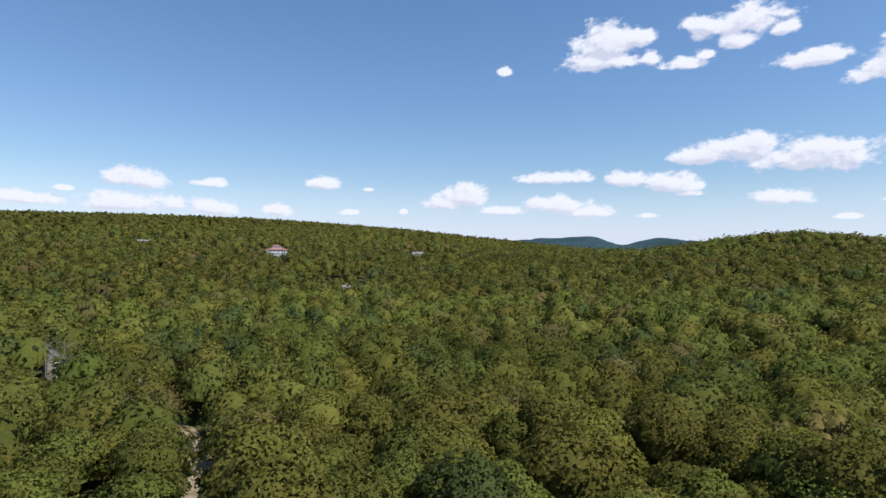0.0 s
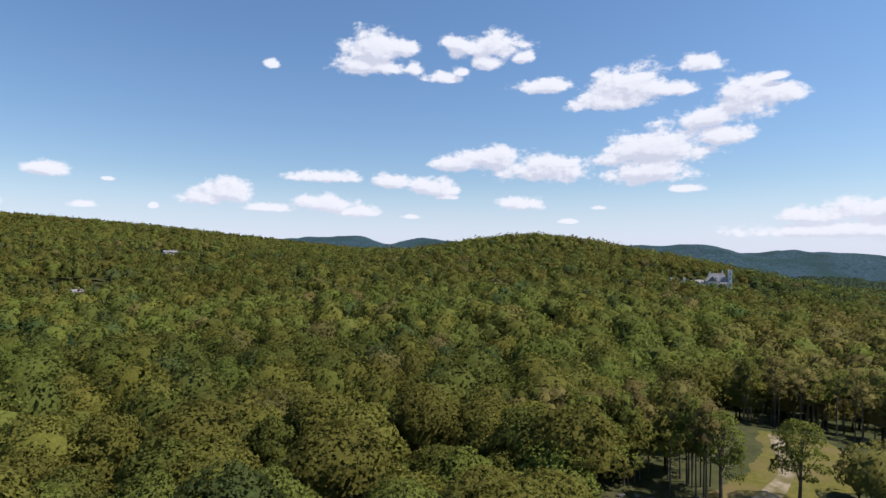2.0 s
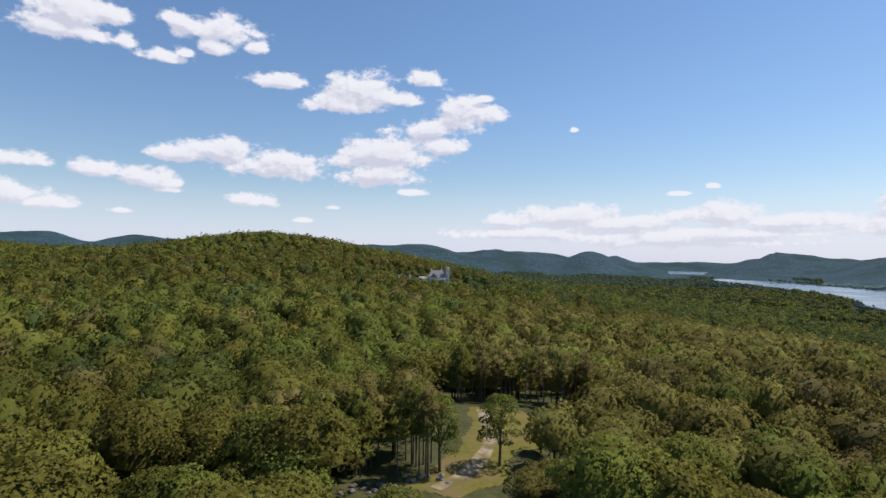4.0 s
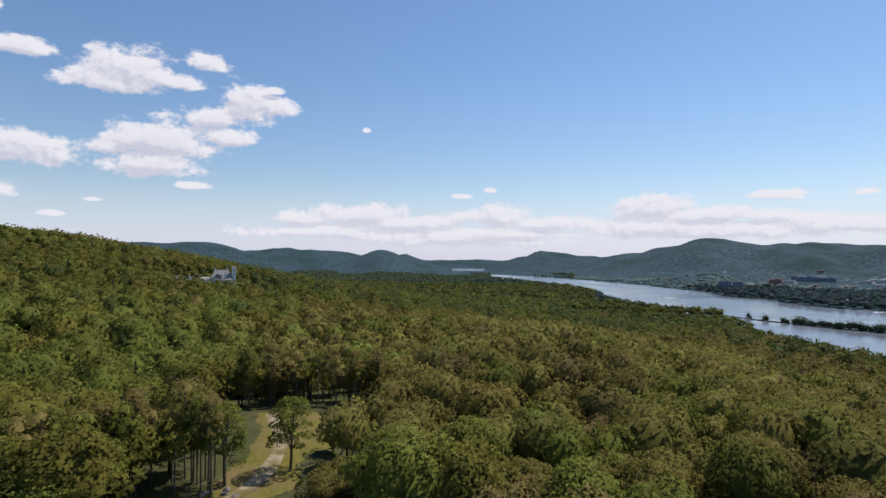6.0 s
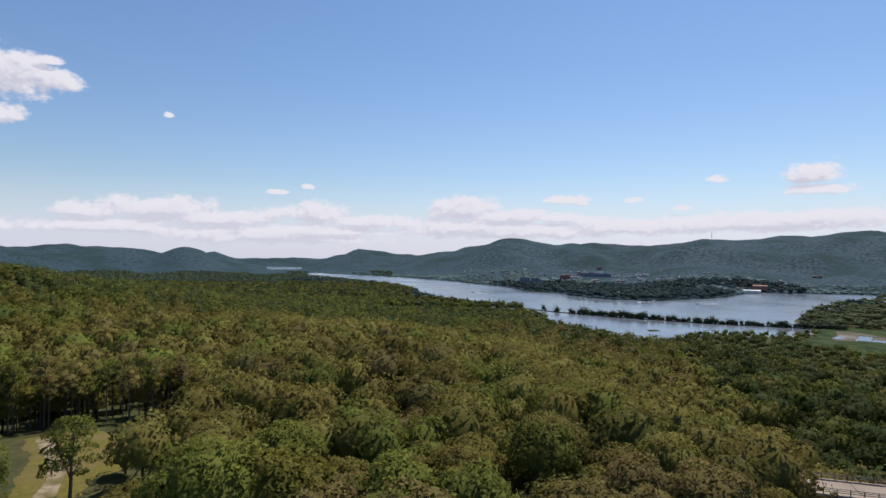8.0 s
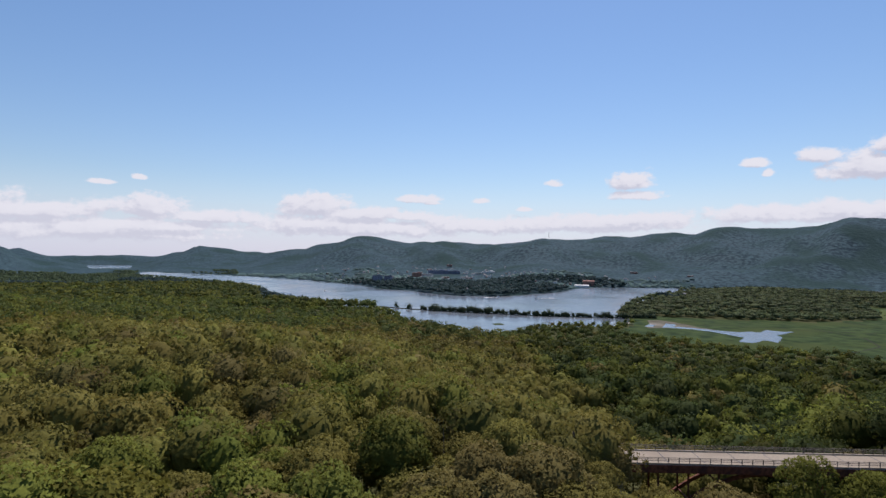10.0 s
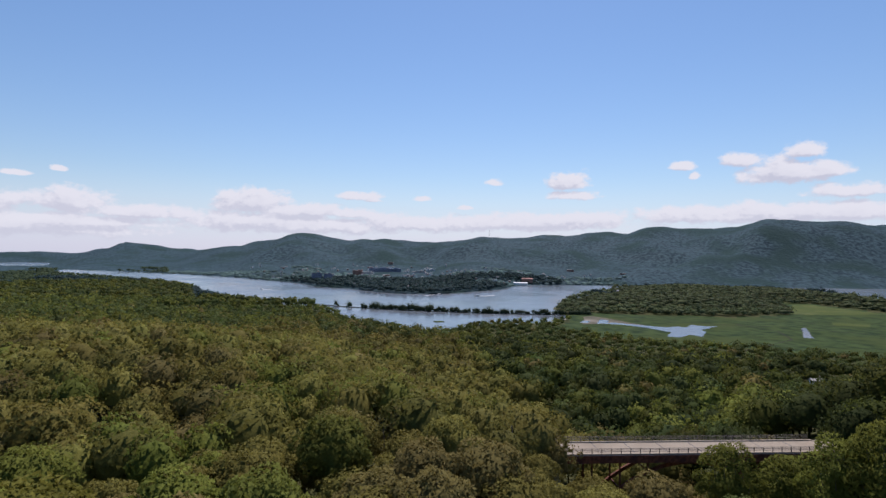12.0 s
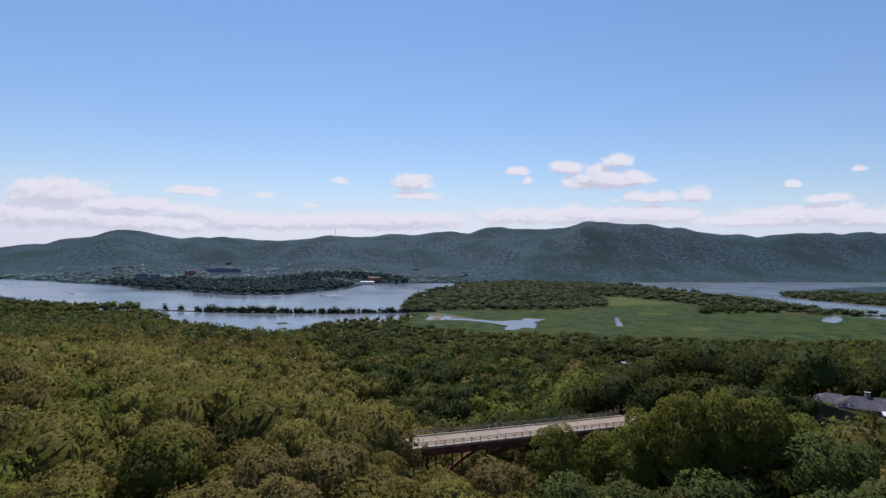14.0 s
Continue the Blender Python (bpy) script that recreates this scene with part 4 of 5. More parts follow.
# The bluish share of the plain's leaf colour imitates haze.
wood("woodland_plain", "wooded river plain stretching to the far hills", x, y, fars3, (0.6 * np.array(DARK) + 0.4 * np.array(HAZY_BLUEGREEN)) * g.uniform(0.75, 1.3, (len(x), 1)), g.uniform(0.7, 1.2, len(x)), sink=3.0, rng_seed=49)
x, y = scatter(19.5, 1900, 3450, 84, 168, 45)
shore = -inside(RIVER, x, y)
town = (np.degrees(np.arctan2(x, y)) > 95) & (np.degrees(np.arctan2(x, y)) < 119) & (shore < 330) & (waves(x, y, 110, 64) > -0.25)
m = (shore > 3) & (np.degrees(np.arctan2(x, y)) < 128) & ((shore < 90 + 45 * waves(x, y, 240, 61) + 45 * waves(x, y, 60, 62)) | town)
g = np.random.RandomState(45)
# Ridge leaf colour carries the haze, varied from tree to tree.
wood("woodland_ridge", "wooded slopes beyond the river, hazed blue-green", x[m], y[m], fars4, HAZY_RIDGE_GREEN * g.uniform(0.75, 1.25, (m.sum(), 1)) * (1 + 0.22 * waves(x[m], y[m], 300, 63))[:, None], g.uniform(0.7, 1.3, m.sum()), sink=2.0, rng_seed=45)


def spires(name, label, spacing, r0, r1, az0, az1, seed, share, grow):
    """Pines that stand out above the broadleaf crowns."""
    x, y = scatter(spacing, r0, r1, az0, az1, seed)
    g = np.random.RandomState(seed)
    m = (g.uniform(0, 1, len(x)) < share) & (waves(x, y, 230, seed) > -0.2)
    x, y = x[m], y[m]
    wood(name, label, x, y, pines, np.array(PINE) * g.uniform(0.8, 1.3, (len(x), 1)), grow * g.uniform(0.75, 1.2, len(x)), rng_seed=seed)


spires("pines_on_flats", "dark pines scattered through the valley woodland", 13.0, 500, 1500, 50, 92, 51, 0.09, 0.85)
spires("pines_on_crest", "dark pines along the hill crest", 10.0, 780, 960, 26, 42, 52, 0.22, 0.72)
spires("pines_on_slope", "scattered dark conifers on the hillside", 16.0, 200, 900, -46, 45, 53, 0.06, 0.9)


# ---- built things ----
def at(bearing, distance, turn=0.0, lift=0.0):
    """A standing place by bearing and distance, its front facing the hilltop."""
    x, y = distance * math.sin(radians(bearing)), distance * math.cos(radians(bearing))
    return pose(x, y, land_z(x, y) + lift, 0, 0, -bearing + turn)


def window(parent, x, y, z, w, h, face=-1):
    """A framed sash window in a wall facing -y (face -1) or +y."""
    win = part("window", box((w + 0.3, 0.12, h + 0.3), (x, y + face * 0.05, z - 0.15)), WHITE, parent, "white painted window frame")
    part("pane", box((w, 0.06, h), (x, y + face * 0.1, z)), GLASS, win)
    return win


# bridge
mid, along = (BRIDGE_A + BRIDGE_B) / 2, BRIDGE_B - BRIDGE_A
span = along.length
bridge = thing("bridge", pose(mid.x, mid.y, DECK_Z, 0, 0, math.degrees(math.atan2(along.y, along.x))),
               "two-lane road bridge with pale deck and rust-red steel arch", "bridge")
HALF, WIDE = span / 2, 10.4
part("deck", box((span + 6, WIDE, 0.6), (0, 0, -0.75), 0, 0.06), CONCRETE, bridge, "concrete deck slab")
part("carriageway", box((span + 6, 8.4, 0.16), (0, 0, -0.15)), ASPHALT, bridge, "sun-bleached worn road surface")
for k, x in enumerate(np.arange(-HALF, HALF - 1, 9.2)):
    part("joint", box((0.18, 8.4, 0.02), (x + 4, 0, 0.012)), SLATE, bridge)
for side in (-1, 1):
    y = side * (WIDE / 2 - 0.35)
    part("kerb", box((span + 6, 0.9, 0.32), (0, side * (WIDE / 2 - 0.55), -0.14), 0, 0.04), ASPHALT, bridge)
    for h in (0.55, 0.95, 1.3):
        part("rail", box((span + 4, 0.10, 0.12), (0, y, 0.10 + h)), STEEL, bridge, "weathered steel handrail")
    for x in np.arange(-HALF, HALF + 0.1, 2.6):
        part("post", box((0.16, 0.16, 1.42), (x, y, 0.10)), STEEL, bridge)
    part("girder", box((span + 2, 0.3, 1.9), (0, side * 5.36, -2.12)), RUST, bridge)
    bm = bmesh.new()
    pts = [(-HALF + 7 + (span - 14) * k / 16, side * 3.6, -2.6 - 17.5 * ((2 * k / 16 - 1) ** 2)) for k in range(17)]
    for a, c in zip(pts[:-1], pts[1:]):
        add_beam(bm, a, c, 0.6, 0.9)
    part("arch_rib", bm, RUST, bridge)
    for a in pts[1:-1:2]:
        if a[2] < -3.2:
            part("column", beam((a[0], a[1], a[2]), (a[0], a[1], -2.2), 0.4, 0.4), RUST, bridge)
for k in range(1, 16, 2):
    x, z = -HALF + 7 + (span - 14) * k / 16, -2.6 - 17.5 * ((2 * k / 16 - 1) ** 2)
    part("cross_brace", beam((x, -3.6, z), (x, 3.6, z), 0.3, 0.3), RUST, bridge)
for side in (-1, 1):
    part("abutment", box((7, WIDE, 16), (side * (HALF + 1.5), 0, -16.8), 0, 0.1), CONCRETE, bridge)

# the road on either side of the bridge
bm = bmesh.new()
u = along.normalized()
n = Vector((-u.y, u.x, 0)) * 4.6
for a, c, za, zc in ((BRIDGE_A - u * 2.9, Vector((150, -15, 0)), DECK_Z - 0.02, land_z(150, -15) + 0.3), (BRIDGE_B + u * 2.9, Vector((94, -215, 0)), DECK_Z - 0.02, land_z(94, -215) + 0.3)):
    q = [bm.verts.new((*(p + s * n).xy, z)) for p, z in ((a, za), (c, zc)) for s in (-1, 1)]
    lowq = [bm.verts.new((v.co.x, v.co.y, v.co.z - 3)) for v in q]
    bm.faces.new((q[0], q[1], q[3], q[2]))
    bm.faces.new((q[0], q[2], lowq[2], lowq[0])), bm.faces.new((q[1], lowq[1], lowq[3], q[3]))
bmesh.ops.recalc_face_normals(bm, faces=bm.faces)
tagged(part("road", bm, ASPHALT), "worn pale two-lane road through the trees", "road", kind="structure")


def sheet(name, outline, material, label, category, lift=0.12, drape=True, kind="structure"):
    """A patch of ground laid over the land, cut fine enough to follow it."""
    poly = np.array(outline, float)
    lo, hi = poly.min(0) - 1, poly.max(0) + 1
    step_m = max(1.0, (hi - lo).max() / 60)
    xs, ys = np.arange(lo[0], hi[0] + step_m, step_m), np.arange(lo[1], hi[1] + step_m, step_m)
    X, Y = np.meshgrid(xs, ys, indexing="ij")
    d = inside(poly, X, Y) + 0.35 * step_m * waves(X, Y, 9 * step_m, 7)
    Z = land(X, Y) + lift if drape else np.full(X.shape, lift)
    if drape:
        Z = np.where(d > 0, Z, Z - lift - 0.3)
    idx = np.arange(X.size).reshape(X.shape)
    keep = (d[:-1, :-1] > -step_m * 0.7) & (d[1:, 1:] > -step_m * 0.7)
    q = np.stack([idx[:-1, :-1], idx[1:, :-1], idx[1:, 1:], idx[:-1, 1:]], -1)[keep]
    return tagged(new(name, mesh_np(name, np.stack([X, Y, Z], -1).reshape(-1, 3), q, material, flat=False)), label, category, kind=kind)


def ribbon(name, pts, width, material, label, category, lift=0.14, level=None):
    """A strip that follows the land along a line."""
    P = []
    for (ax, ay), (bx, by) in zip(pts[:-1], pts[1:]):
        m = max(2, int(math.hypot(bx - ax, by - ay) / 3))
        P += [(ax + (bx - ax) * k / m, ay + (by - ay) * k / m) for k in range(m)]
    P = np.array(P + [pts[-1]], float)
    for _ in range(4):
        P[1:-1] = 0.25 * P[:-2] + 0.5 * P[1:-1] + 0.25 * P[2:]
    d = np.gradient(P, axis=0)
    d /= np.linalg.norm(d, axis=1)[:, None]
    nrm = np.stack([-d[:, 1], d[:, 0]], 1)
    w = width / 2 * (1 + 0.22 * waves(P[:, 0], P[:, 1], 17, 9))[:, None]
    L, Rt = P + nrm * w, P - nrm * w
    V = []
    for row in (L, P, Rt):
        z = land(row[:, 0], row[:, 1]) + lift if level is None else np.full(len(row), level)
        V.append(np.column_stack([row, z]))
    n = len(P)
    q = [(c * n + k, c * n + k + 1, (c + 1) * n + k + 1, (c + 1) * n + k) for c in range(2) for k in range(n - 1)]
    return tagged(new(name, mesh_np(name, np.concatenate(V), np.array(q), material, flat=False)), label, category, kind="structure")


# clearing with its track, fence posts and stones
sheet("meadow", CLEARING, MEADOW, "sunlit dry grass clearing among the trees", "meadow")
ribbon("dirt_track", [(84, 72), (95, 72), (108, 77), (118, 82), (128, 92), (138, 100)], 3.2, DIRT, "pale sandy track across the grass clearing", "track", 0.2)
ribbon("driveway", [tuple(p) for p in TRACK], 3.6, DIRT, "pale gravel driveway between trees", "track", 0.2)
sheet("lawn_verge", [(-50, 104), (-55, 106), (-60, 118), (-58, 128), (-52, 124), (-51, 114)], MEADOW, "strip of yellow-green grass beside the driveway", "verge", 0.12)


def fence_post(x, y, h):
    bm = bmesh.new()
    add_limb(bm, (0, 0, -0.3), (0, 0, h), 0.11, 0.09, 7)
    ob = tagged(part("fence_post", bm, TIMBER), "dark weathered timber fence post in grass", "fence post", "clearing fence posts")
    ob.matrix_world = pose(x, y, land_z(x, y), random.uniform(-3, 3), random.uniform(-3, 3), 0)


for x, y, h in ((113, 80.5, 1.9), (117, 80.5, 1.9), (120.5, 80.0, 1.8), (124, 78, 1.7), (129, 74.5, 1.7), (134, 71.5, 1.7)):
    fence_post(x, y, h)


def boulder(x, y, size, label="pale grey boulder lying on the slope"):
    bm = bmesh.new()
    bmesh.ops.create_icosphere(bm, subdivisions=2, radius=1)
    for v in bm.verts:
        v.co *= 1 + 0.35 * noise.noise(v.co * 1.3 + Vector((x, y, 0)))
        v.co = Vector((v.co.x * size, v.co.y * size * 0.75, v.co.z * size * 0.5))
    ob = tagged(part("boulder", bm, ROCK), label, "boulder", "boulders by the clearing")
    ob.matrix_world = pose(x, y, land_z(x, y) + size * 0.15, 0, 0, random.uniform(0, 360))


for k in range(20):
    f = k / 19
    boulder(72 + 16 * f + random.uniform(-2.2, 2.2), 84 - 9 * f + random.uniform(-2.2, 2.2), random.uniform(0.35, 1.0))
for x, y, s in ((88, 72, 0.8), (92, 70.5, 0.5), (150, 82, 0.9), (153, 84, 0.7), (158, 83, 0.8), (163, 88, 1.1), (165, 94, 0.9)):
    boulder(x, y, s)


def slim_tree(seed, height, label, tone, cards_n, spread=2.6):
    """A tall bare-stemmed wood-edge tree with a small open crown."""
    g = np.random.RandomState(seed)
    tree = thing("slim_oak", pose(0, 0, 0), label, "tree", "slim trees by the clearing")
    bm = bmesh.new()
    lean = Vector((g.uniform(-0.4, 0.4), g.uniform(-0.4, 0.4), 0))
    add_limb(bm, (0, 0, -0.4), lean * 0.4 + Vector((0, 0, height * 0.45)), 0.19, 0.14)
    add_limb(bm, lean * 0.4 + Vector((0, 0, height * 0.45)), lean + Vector((0, 0, height * 0.9)), 0.17, 0.06)
    V, T, C, lobes, soft = crown(seed, spread, height * 0.45, height, 9, cards_n, 0.22, tone)
    for x, y, z, s, h in lobes:
        f = z - g.uniform(1.0, 2.4)
        add_limb(bm, lean * (f / height) + Vector((0, 0, f)), (x, y, z), 0.08, 0.02, 4)
    part("trunk", bm, BARK, tree)
    V, T, C, soft = fill_lobes(V, T, C, soft, [(x, y, z, s * 0.7, h * 0.7) for x, y, z, s, h in lobes], tone, seed, 3, 7)
    cr = new("crown", mesh_np("crown", V, T, LEAVES, C, normals=soft))
    cr.parent = tree
    return tree


slims = [slim_tree(700 + k, 15.5 + k, "slim oak with bare dark trunk at the wood edge", (OLIVE, GREEN, BROWN)[k % 3], 420, 2.4 + 0.3 * k) for k in range(3)]
spots = []
for k in range(58):
    f = random.random()
    spots.append((64 + 27 * f + random.uniform(-4, 8), 101 - 22 * f + random.uniform(-3, 10)))
for k in range(52):
    a, r = radians(51 + 13.5 * random.random()), random.uniform(184, 198)
    spots.append((r * math.sin(a), r * math.cos(a)))
used = set()
for k, (x, y) in enumerate(spots):
    m = pose(x, y, land_z(x, y), 0, 0, random.uniform(0, 360)) @ Matrix.Diagonal((1, 1, random.uniform(0.8, 1.1), 1))
    if k % 3 not in used:
        used.add(k % 3)
        slims[k % 3].matrix_world = m
    else:
        copy_thing(slims[k % 3], m)

lone = near_tree(811, GREEN, label="open-crowned oak standing alone in the clearing", height=16.6, radius=5.0, cards_n=4600, size=0.21, lobes_n=30, trunk_r=0.3, bare=0.06, fill=0)
lone.matrix_world = pose(103, 70, land_z(103, 70))
lone2 = near_tree(815, GREEN, label="tall oak at the clearing's edge with dark forked trunk", height=17.3, radius=4.8, cards_n=4600, size=0.21, lobes_n=30, trunk_r=0.3, bare=0.06, fill=0)
lone2.matrix_world = pose(91, 77, land_z(91, 77))
tall = near_tree(821, np.array(FRESH) * 0.85, label="tall full-crowned fresh green tree rising from the ravine", name="ravine_tree", height=28.0, radius=6.6, cards_n=5200, size=0.26, lobes_n=30, trunk_r=0.4, bare=0.42, fill=0.8)
tall.matrix_world = pose(81.5, -88, land_z(81.5, -88))

for x, y, size in ((79.2, -100.6, 0.94), (66.8, -97.2, 1.08), (60.4, -99.0, 1.17), (56.3, -106.0, 1.11), (52.4, -112.4, 0.98), (47.2, -116.8, 0.78)):
    copy_thing(tall, pose(x, y, land_z(x, y), 0, 0, random.uniform(0, 360)) @ Matrix.Diagonal((1.0, 1.1, size, 1)))

# bare and dead trees
def bare_tree(x, y, height, label, seed, spread=0.35, material=DEADWOOD):
    g = np.random.RandomState(seed)
    bm = bmesh.new()
    top = Vector((g.uniform(-0.5, 0.5), g.uniform(-0.5, 0.5), height))
    add_limb(bm, (0, 0, -0.4), top * 0.5, 0.22, 0.14)
    add_limb(bm, top * 0.5, top, 0.14, 0.03)
    for k in range(15):
        f = g.uniform(0.35, 0.95)
        a = g.uniform(0, 6.283)
        L = height * spread * (1.15 - f) * g.uniform(0.7, 1.3)
        tip = top * f + Vector((math.cos(a) * L, math.sin(a) * L, L * g.uniform(0.1, 0.9)))
        add_limb(bm, top * f, tip, 0.06, 0.015, 4)
        add_limb(bm, (top * f + tip) / 2, (top * f + tip) / 2 + Vector((g.uniform(-1, 1), g.uniform(-1, 1), g.uniform(0.2, 1))) * L * 0.4, 0.035, 0.01, 4)
    ob = thing("dead_tree", pose(x, y, land_z(x, y), 0, 0, g.uniform(0, 360)), label, "dead tree")
    part("trunk", bm, material, ob)


bare_tree(16.5, 109, 15.0, "grey leafless dead tree standing in the wood", 1)
bare_tree(-58, 100, 13.0, "pale leafless tree above the driveway", 2, 0.45)
bare_tree(-131, 186, 17.0, "large bare-limbed pale tree beside a stone house", 3, 0.7)
bare_tree(-126, 188, 15.0, "bare pale tree with spreading limbs", 4, 0.75)
bare_tree(-75, 140, 14.0, "half-dead tree with grey bare twigs", 5, 0.5)
bare_tree(131, -22, 14.0, "leafless dark trunk rising from olive crowns", 6, 0.2, BARK)
bare_tree(104, -27, 14.5, "dead bare trunk above the canopy", 7, 0.2, BARK)


def utility_pole(x, y, turn):
    ob = thing("utility_pole", pose(x, y, land_z(x, y), 0, 0, turn), "dark timber utility pole with crossarm among trees", "utility pole")
    bm = bmesh.new()
    add_limb(bm, (0, 0, -1), (0, 0, 12.5), 0.17, 0.12, 8)
    part("pole", bm, TIMBER, ob)
    part("crossarm", box((2.4, 0.12, 0.14), (0, 0.15, 11.6)), TIMBER, ob)
    for x2 in (-1.0, 0.0, 1.0):
        bm = bmesh.new()
        add_limb(bm, (x2, 0.15, 11.74), (x2, 0.15, 11.98), 0.06, 0.05, 6)
        part("insulator", bm, STEEL, ob)


utility_pole(80, 114, 20), utility_pole(61, 90, 20), utility_pole(122, -63, -20)


# houses
def chimney(parent, x, y, z0, z1, w=0.9, material=BRICKWORK):
    c = part("chimney", box((w, w, z1 - z0), (x, y, z0), 0, 0.03), material, parent)
    part("chimney_cap", box((w + 0.25, w + 0.25, 0.18), (x, y, z1)), CONCRETE, c)


def mansion(m):
    """White columned house of two storeys with verandas under a hipped roof."""
    h = thing("mansion", m, "large white two-storey mansion with columned veranda and brown roof", "house")
    part("basement", box((24, 13, 3.2), (0, 0, -1.2), 0, 0.05), STUCCO, h)
    part("wall", box((22, 12, 7.2), (0, 0.5, 2.0)), WHITE, h)
    part("veranda_floor", box((25.5, 4.0, 0.4), (0, -7.4, 1.7)), WHITE, h)
    part("balcony_floor", box((25.5, 4.0, 0.35), (0, -7.4, 5.2)), WHITE, h)
    for k in range(9):
        bm = bmesh.new()
        add_limb(bm, (-12 + 3 * k, -9.0, -1.0), (-12 + 3 * k, -9.0, 8.6), 0.34, 0.28, 10)
        part("column", bm, WHITE, h)
    for z in (2.1, 5.55):
        part("balustrade", box((25, 0.14, 0.9), (0, -9.2, z)), WHITE, h)
    for k in range(7):
        for z in (2.6, 6.0):
            window(h, -9 + 3 * k, -5.5, z, 1.5, 2.2)
    part("roof", roof_solid(25.5, 18, 9.0, 3.0, 7.5, 0.6), RED_ROOF, h, "brown-red hipped roof")
    part("attic_wall", box((10, 7, 3.0), (0, 0, 10.3)), WHITE, h)
    part("attic_roof", roof_solid(10, 7, 13.4, 1.8, 3.5, 0.6), RED_ROOF, h)
    for k in range(3):
        window(h, -3 + 3 * k, -3.5, 10.9, 1.3, 1.4)
    chimney(h, 7.5, 2.0, 9.5, 14.2)


mansion(at(-16.5, 728))


def cottage(m, label, length=14.0, width=8.5, wall_h=4.5, rise=2.6, wall=WHITE, roof=SHINGLE, hip=0.0):
    h = thing("house", m, label, "house")
    part("wall", box((length, width, wall_h + 1.5), (0, 0, -1.5)), wall, h)
    part("roof", roof_solid(length, width, wall_h + 0.2, rise, hip), roof, h)
    n = max(2, int(length / 3.2))
    for k in range(n):
        window(h, -length / 2 + (k + 0.5) * length / n, -width / 2, 1.2, 1.2, 1.5)
    part("door", box((1.0, 0.1, 2.1), (length / n / 2 - 0.4, -width / 2 - 0.06, 0.0)), TIMBER, h)
    chimney(h, length * 0.25, 1.0, wall_h, wall_h + rise + 1.3)


cottage(at(-2.6, 782, 15, 0.5), "pale house with low grey roof on the wooded slope", 16, 9, 5.5, 2.4)
cottage(at(-27.9, 838, -10, 0.5), "long pale house half hidden by trees", 18, 9, 4.5, 2.0, STUCCO)
cottage(at(-9.8, 519, 25, -0.3), "small white house in a wooded hollow", 8, 6.5, 3.2, 2.0)
cottage(at(-20.5, 190, 30, 6.0), "small white shed roof between tree crowns", 3.0, 2.4, 2.0, 0.8, WHITE, WHITE)
cottage(at(143.8, 470, 20, 3.0), "small pale-roofed house in the valley wood", 8, 5.0, 3.5, 1.2, STUCCO, CONCRETE)

stone = thing("stone_house", at(-34.5, 236, 12, -1.0), "tall pale-brown stone house end beside bare trees", "house")
part("wall", box((4.6, 7, 9.5), (0, 4, -1), 0, 0.05), FIELDSTONE, stone)
part("roof", roof_solid(7, 4.6, 8.5, 2.4, 0, 0.25), SHINGLE, stone).matrix_local = pose(0, 4, 0, 0, 0, 90)
window(stone, 0.6, 0.5, 5.5, 1.0, 1.4), window(stone, 0.6, 0.5, 2.2, 1.0, 1.4)

ranch = thing("ranch_house", at(164.0, 204, 12, -1.4), "long low house with grey hipped roof and pale porch roof", "house")
part("wall", box((24, 9, 4.2), (0, 0, -1.0)), TIMBER, ranch)
part("roof", roof_solid(24, 9.5, 3.5, 2.6, 4.5, 0.8), SLATE, ranch, "weathered grey shingle roof")
part("porch_roof", roof_solid(8.5, 4.0, 2.9, 0.7, 0, 0.2, 0.2), WHITE, ranch, "pale metal porch roof").location = (2.0, -6.2, 0.2)
for x in (-1.8, 5.8):
    part("porch_post", box((0.2, 0.2, 2.9), (x, -8.0, 0.0)), WHITE, ranch)
part("wing_wall", box((9, 8, 4.0), (-12, 5, -1.0)), TIMBER, ranch)
part("wing_roof", roof_solid(9, 8, 3.2, 2.0, 3.5, 0.7), SLATE, ranch).location = (-12, 5, 0)
for k in range(6):
    window(ranch, -6 + 3.4 * k, -4.5, 0.9, 1.5, 1.3)
chimney(ranch, -4.5, 0.5, 4.0, 7.2, 1.1, CONCRETE)


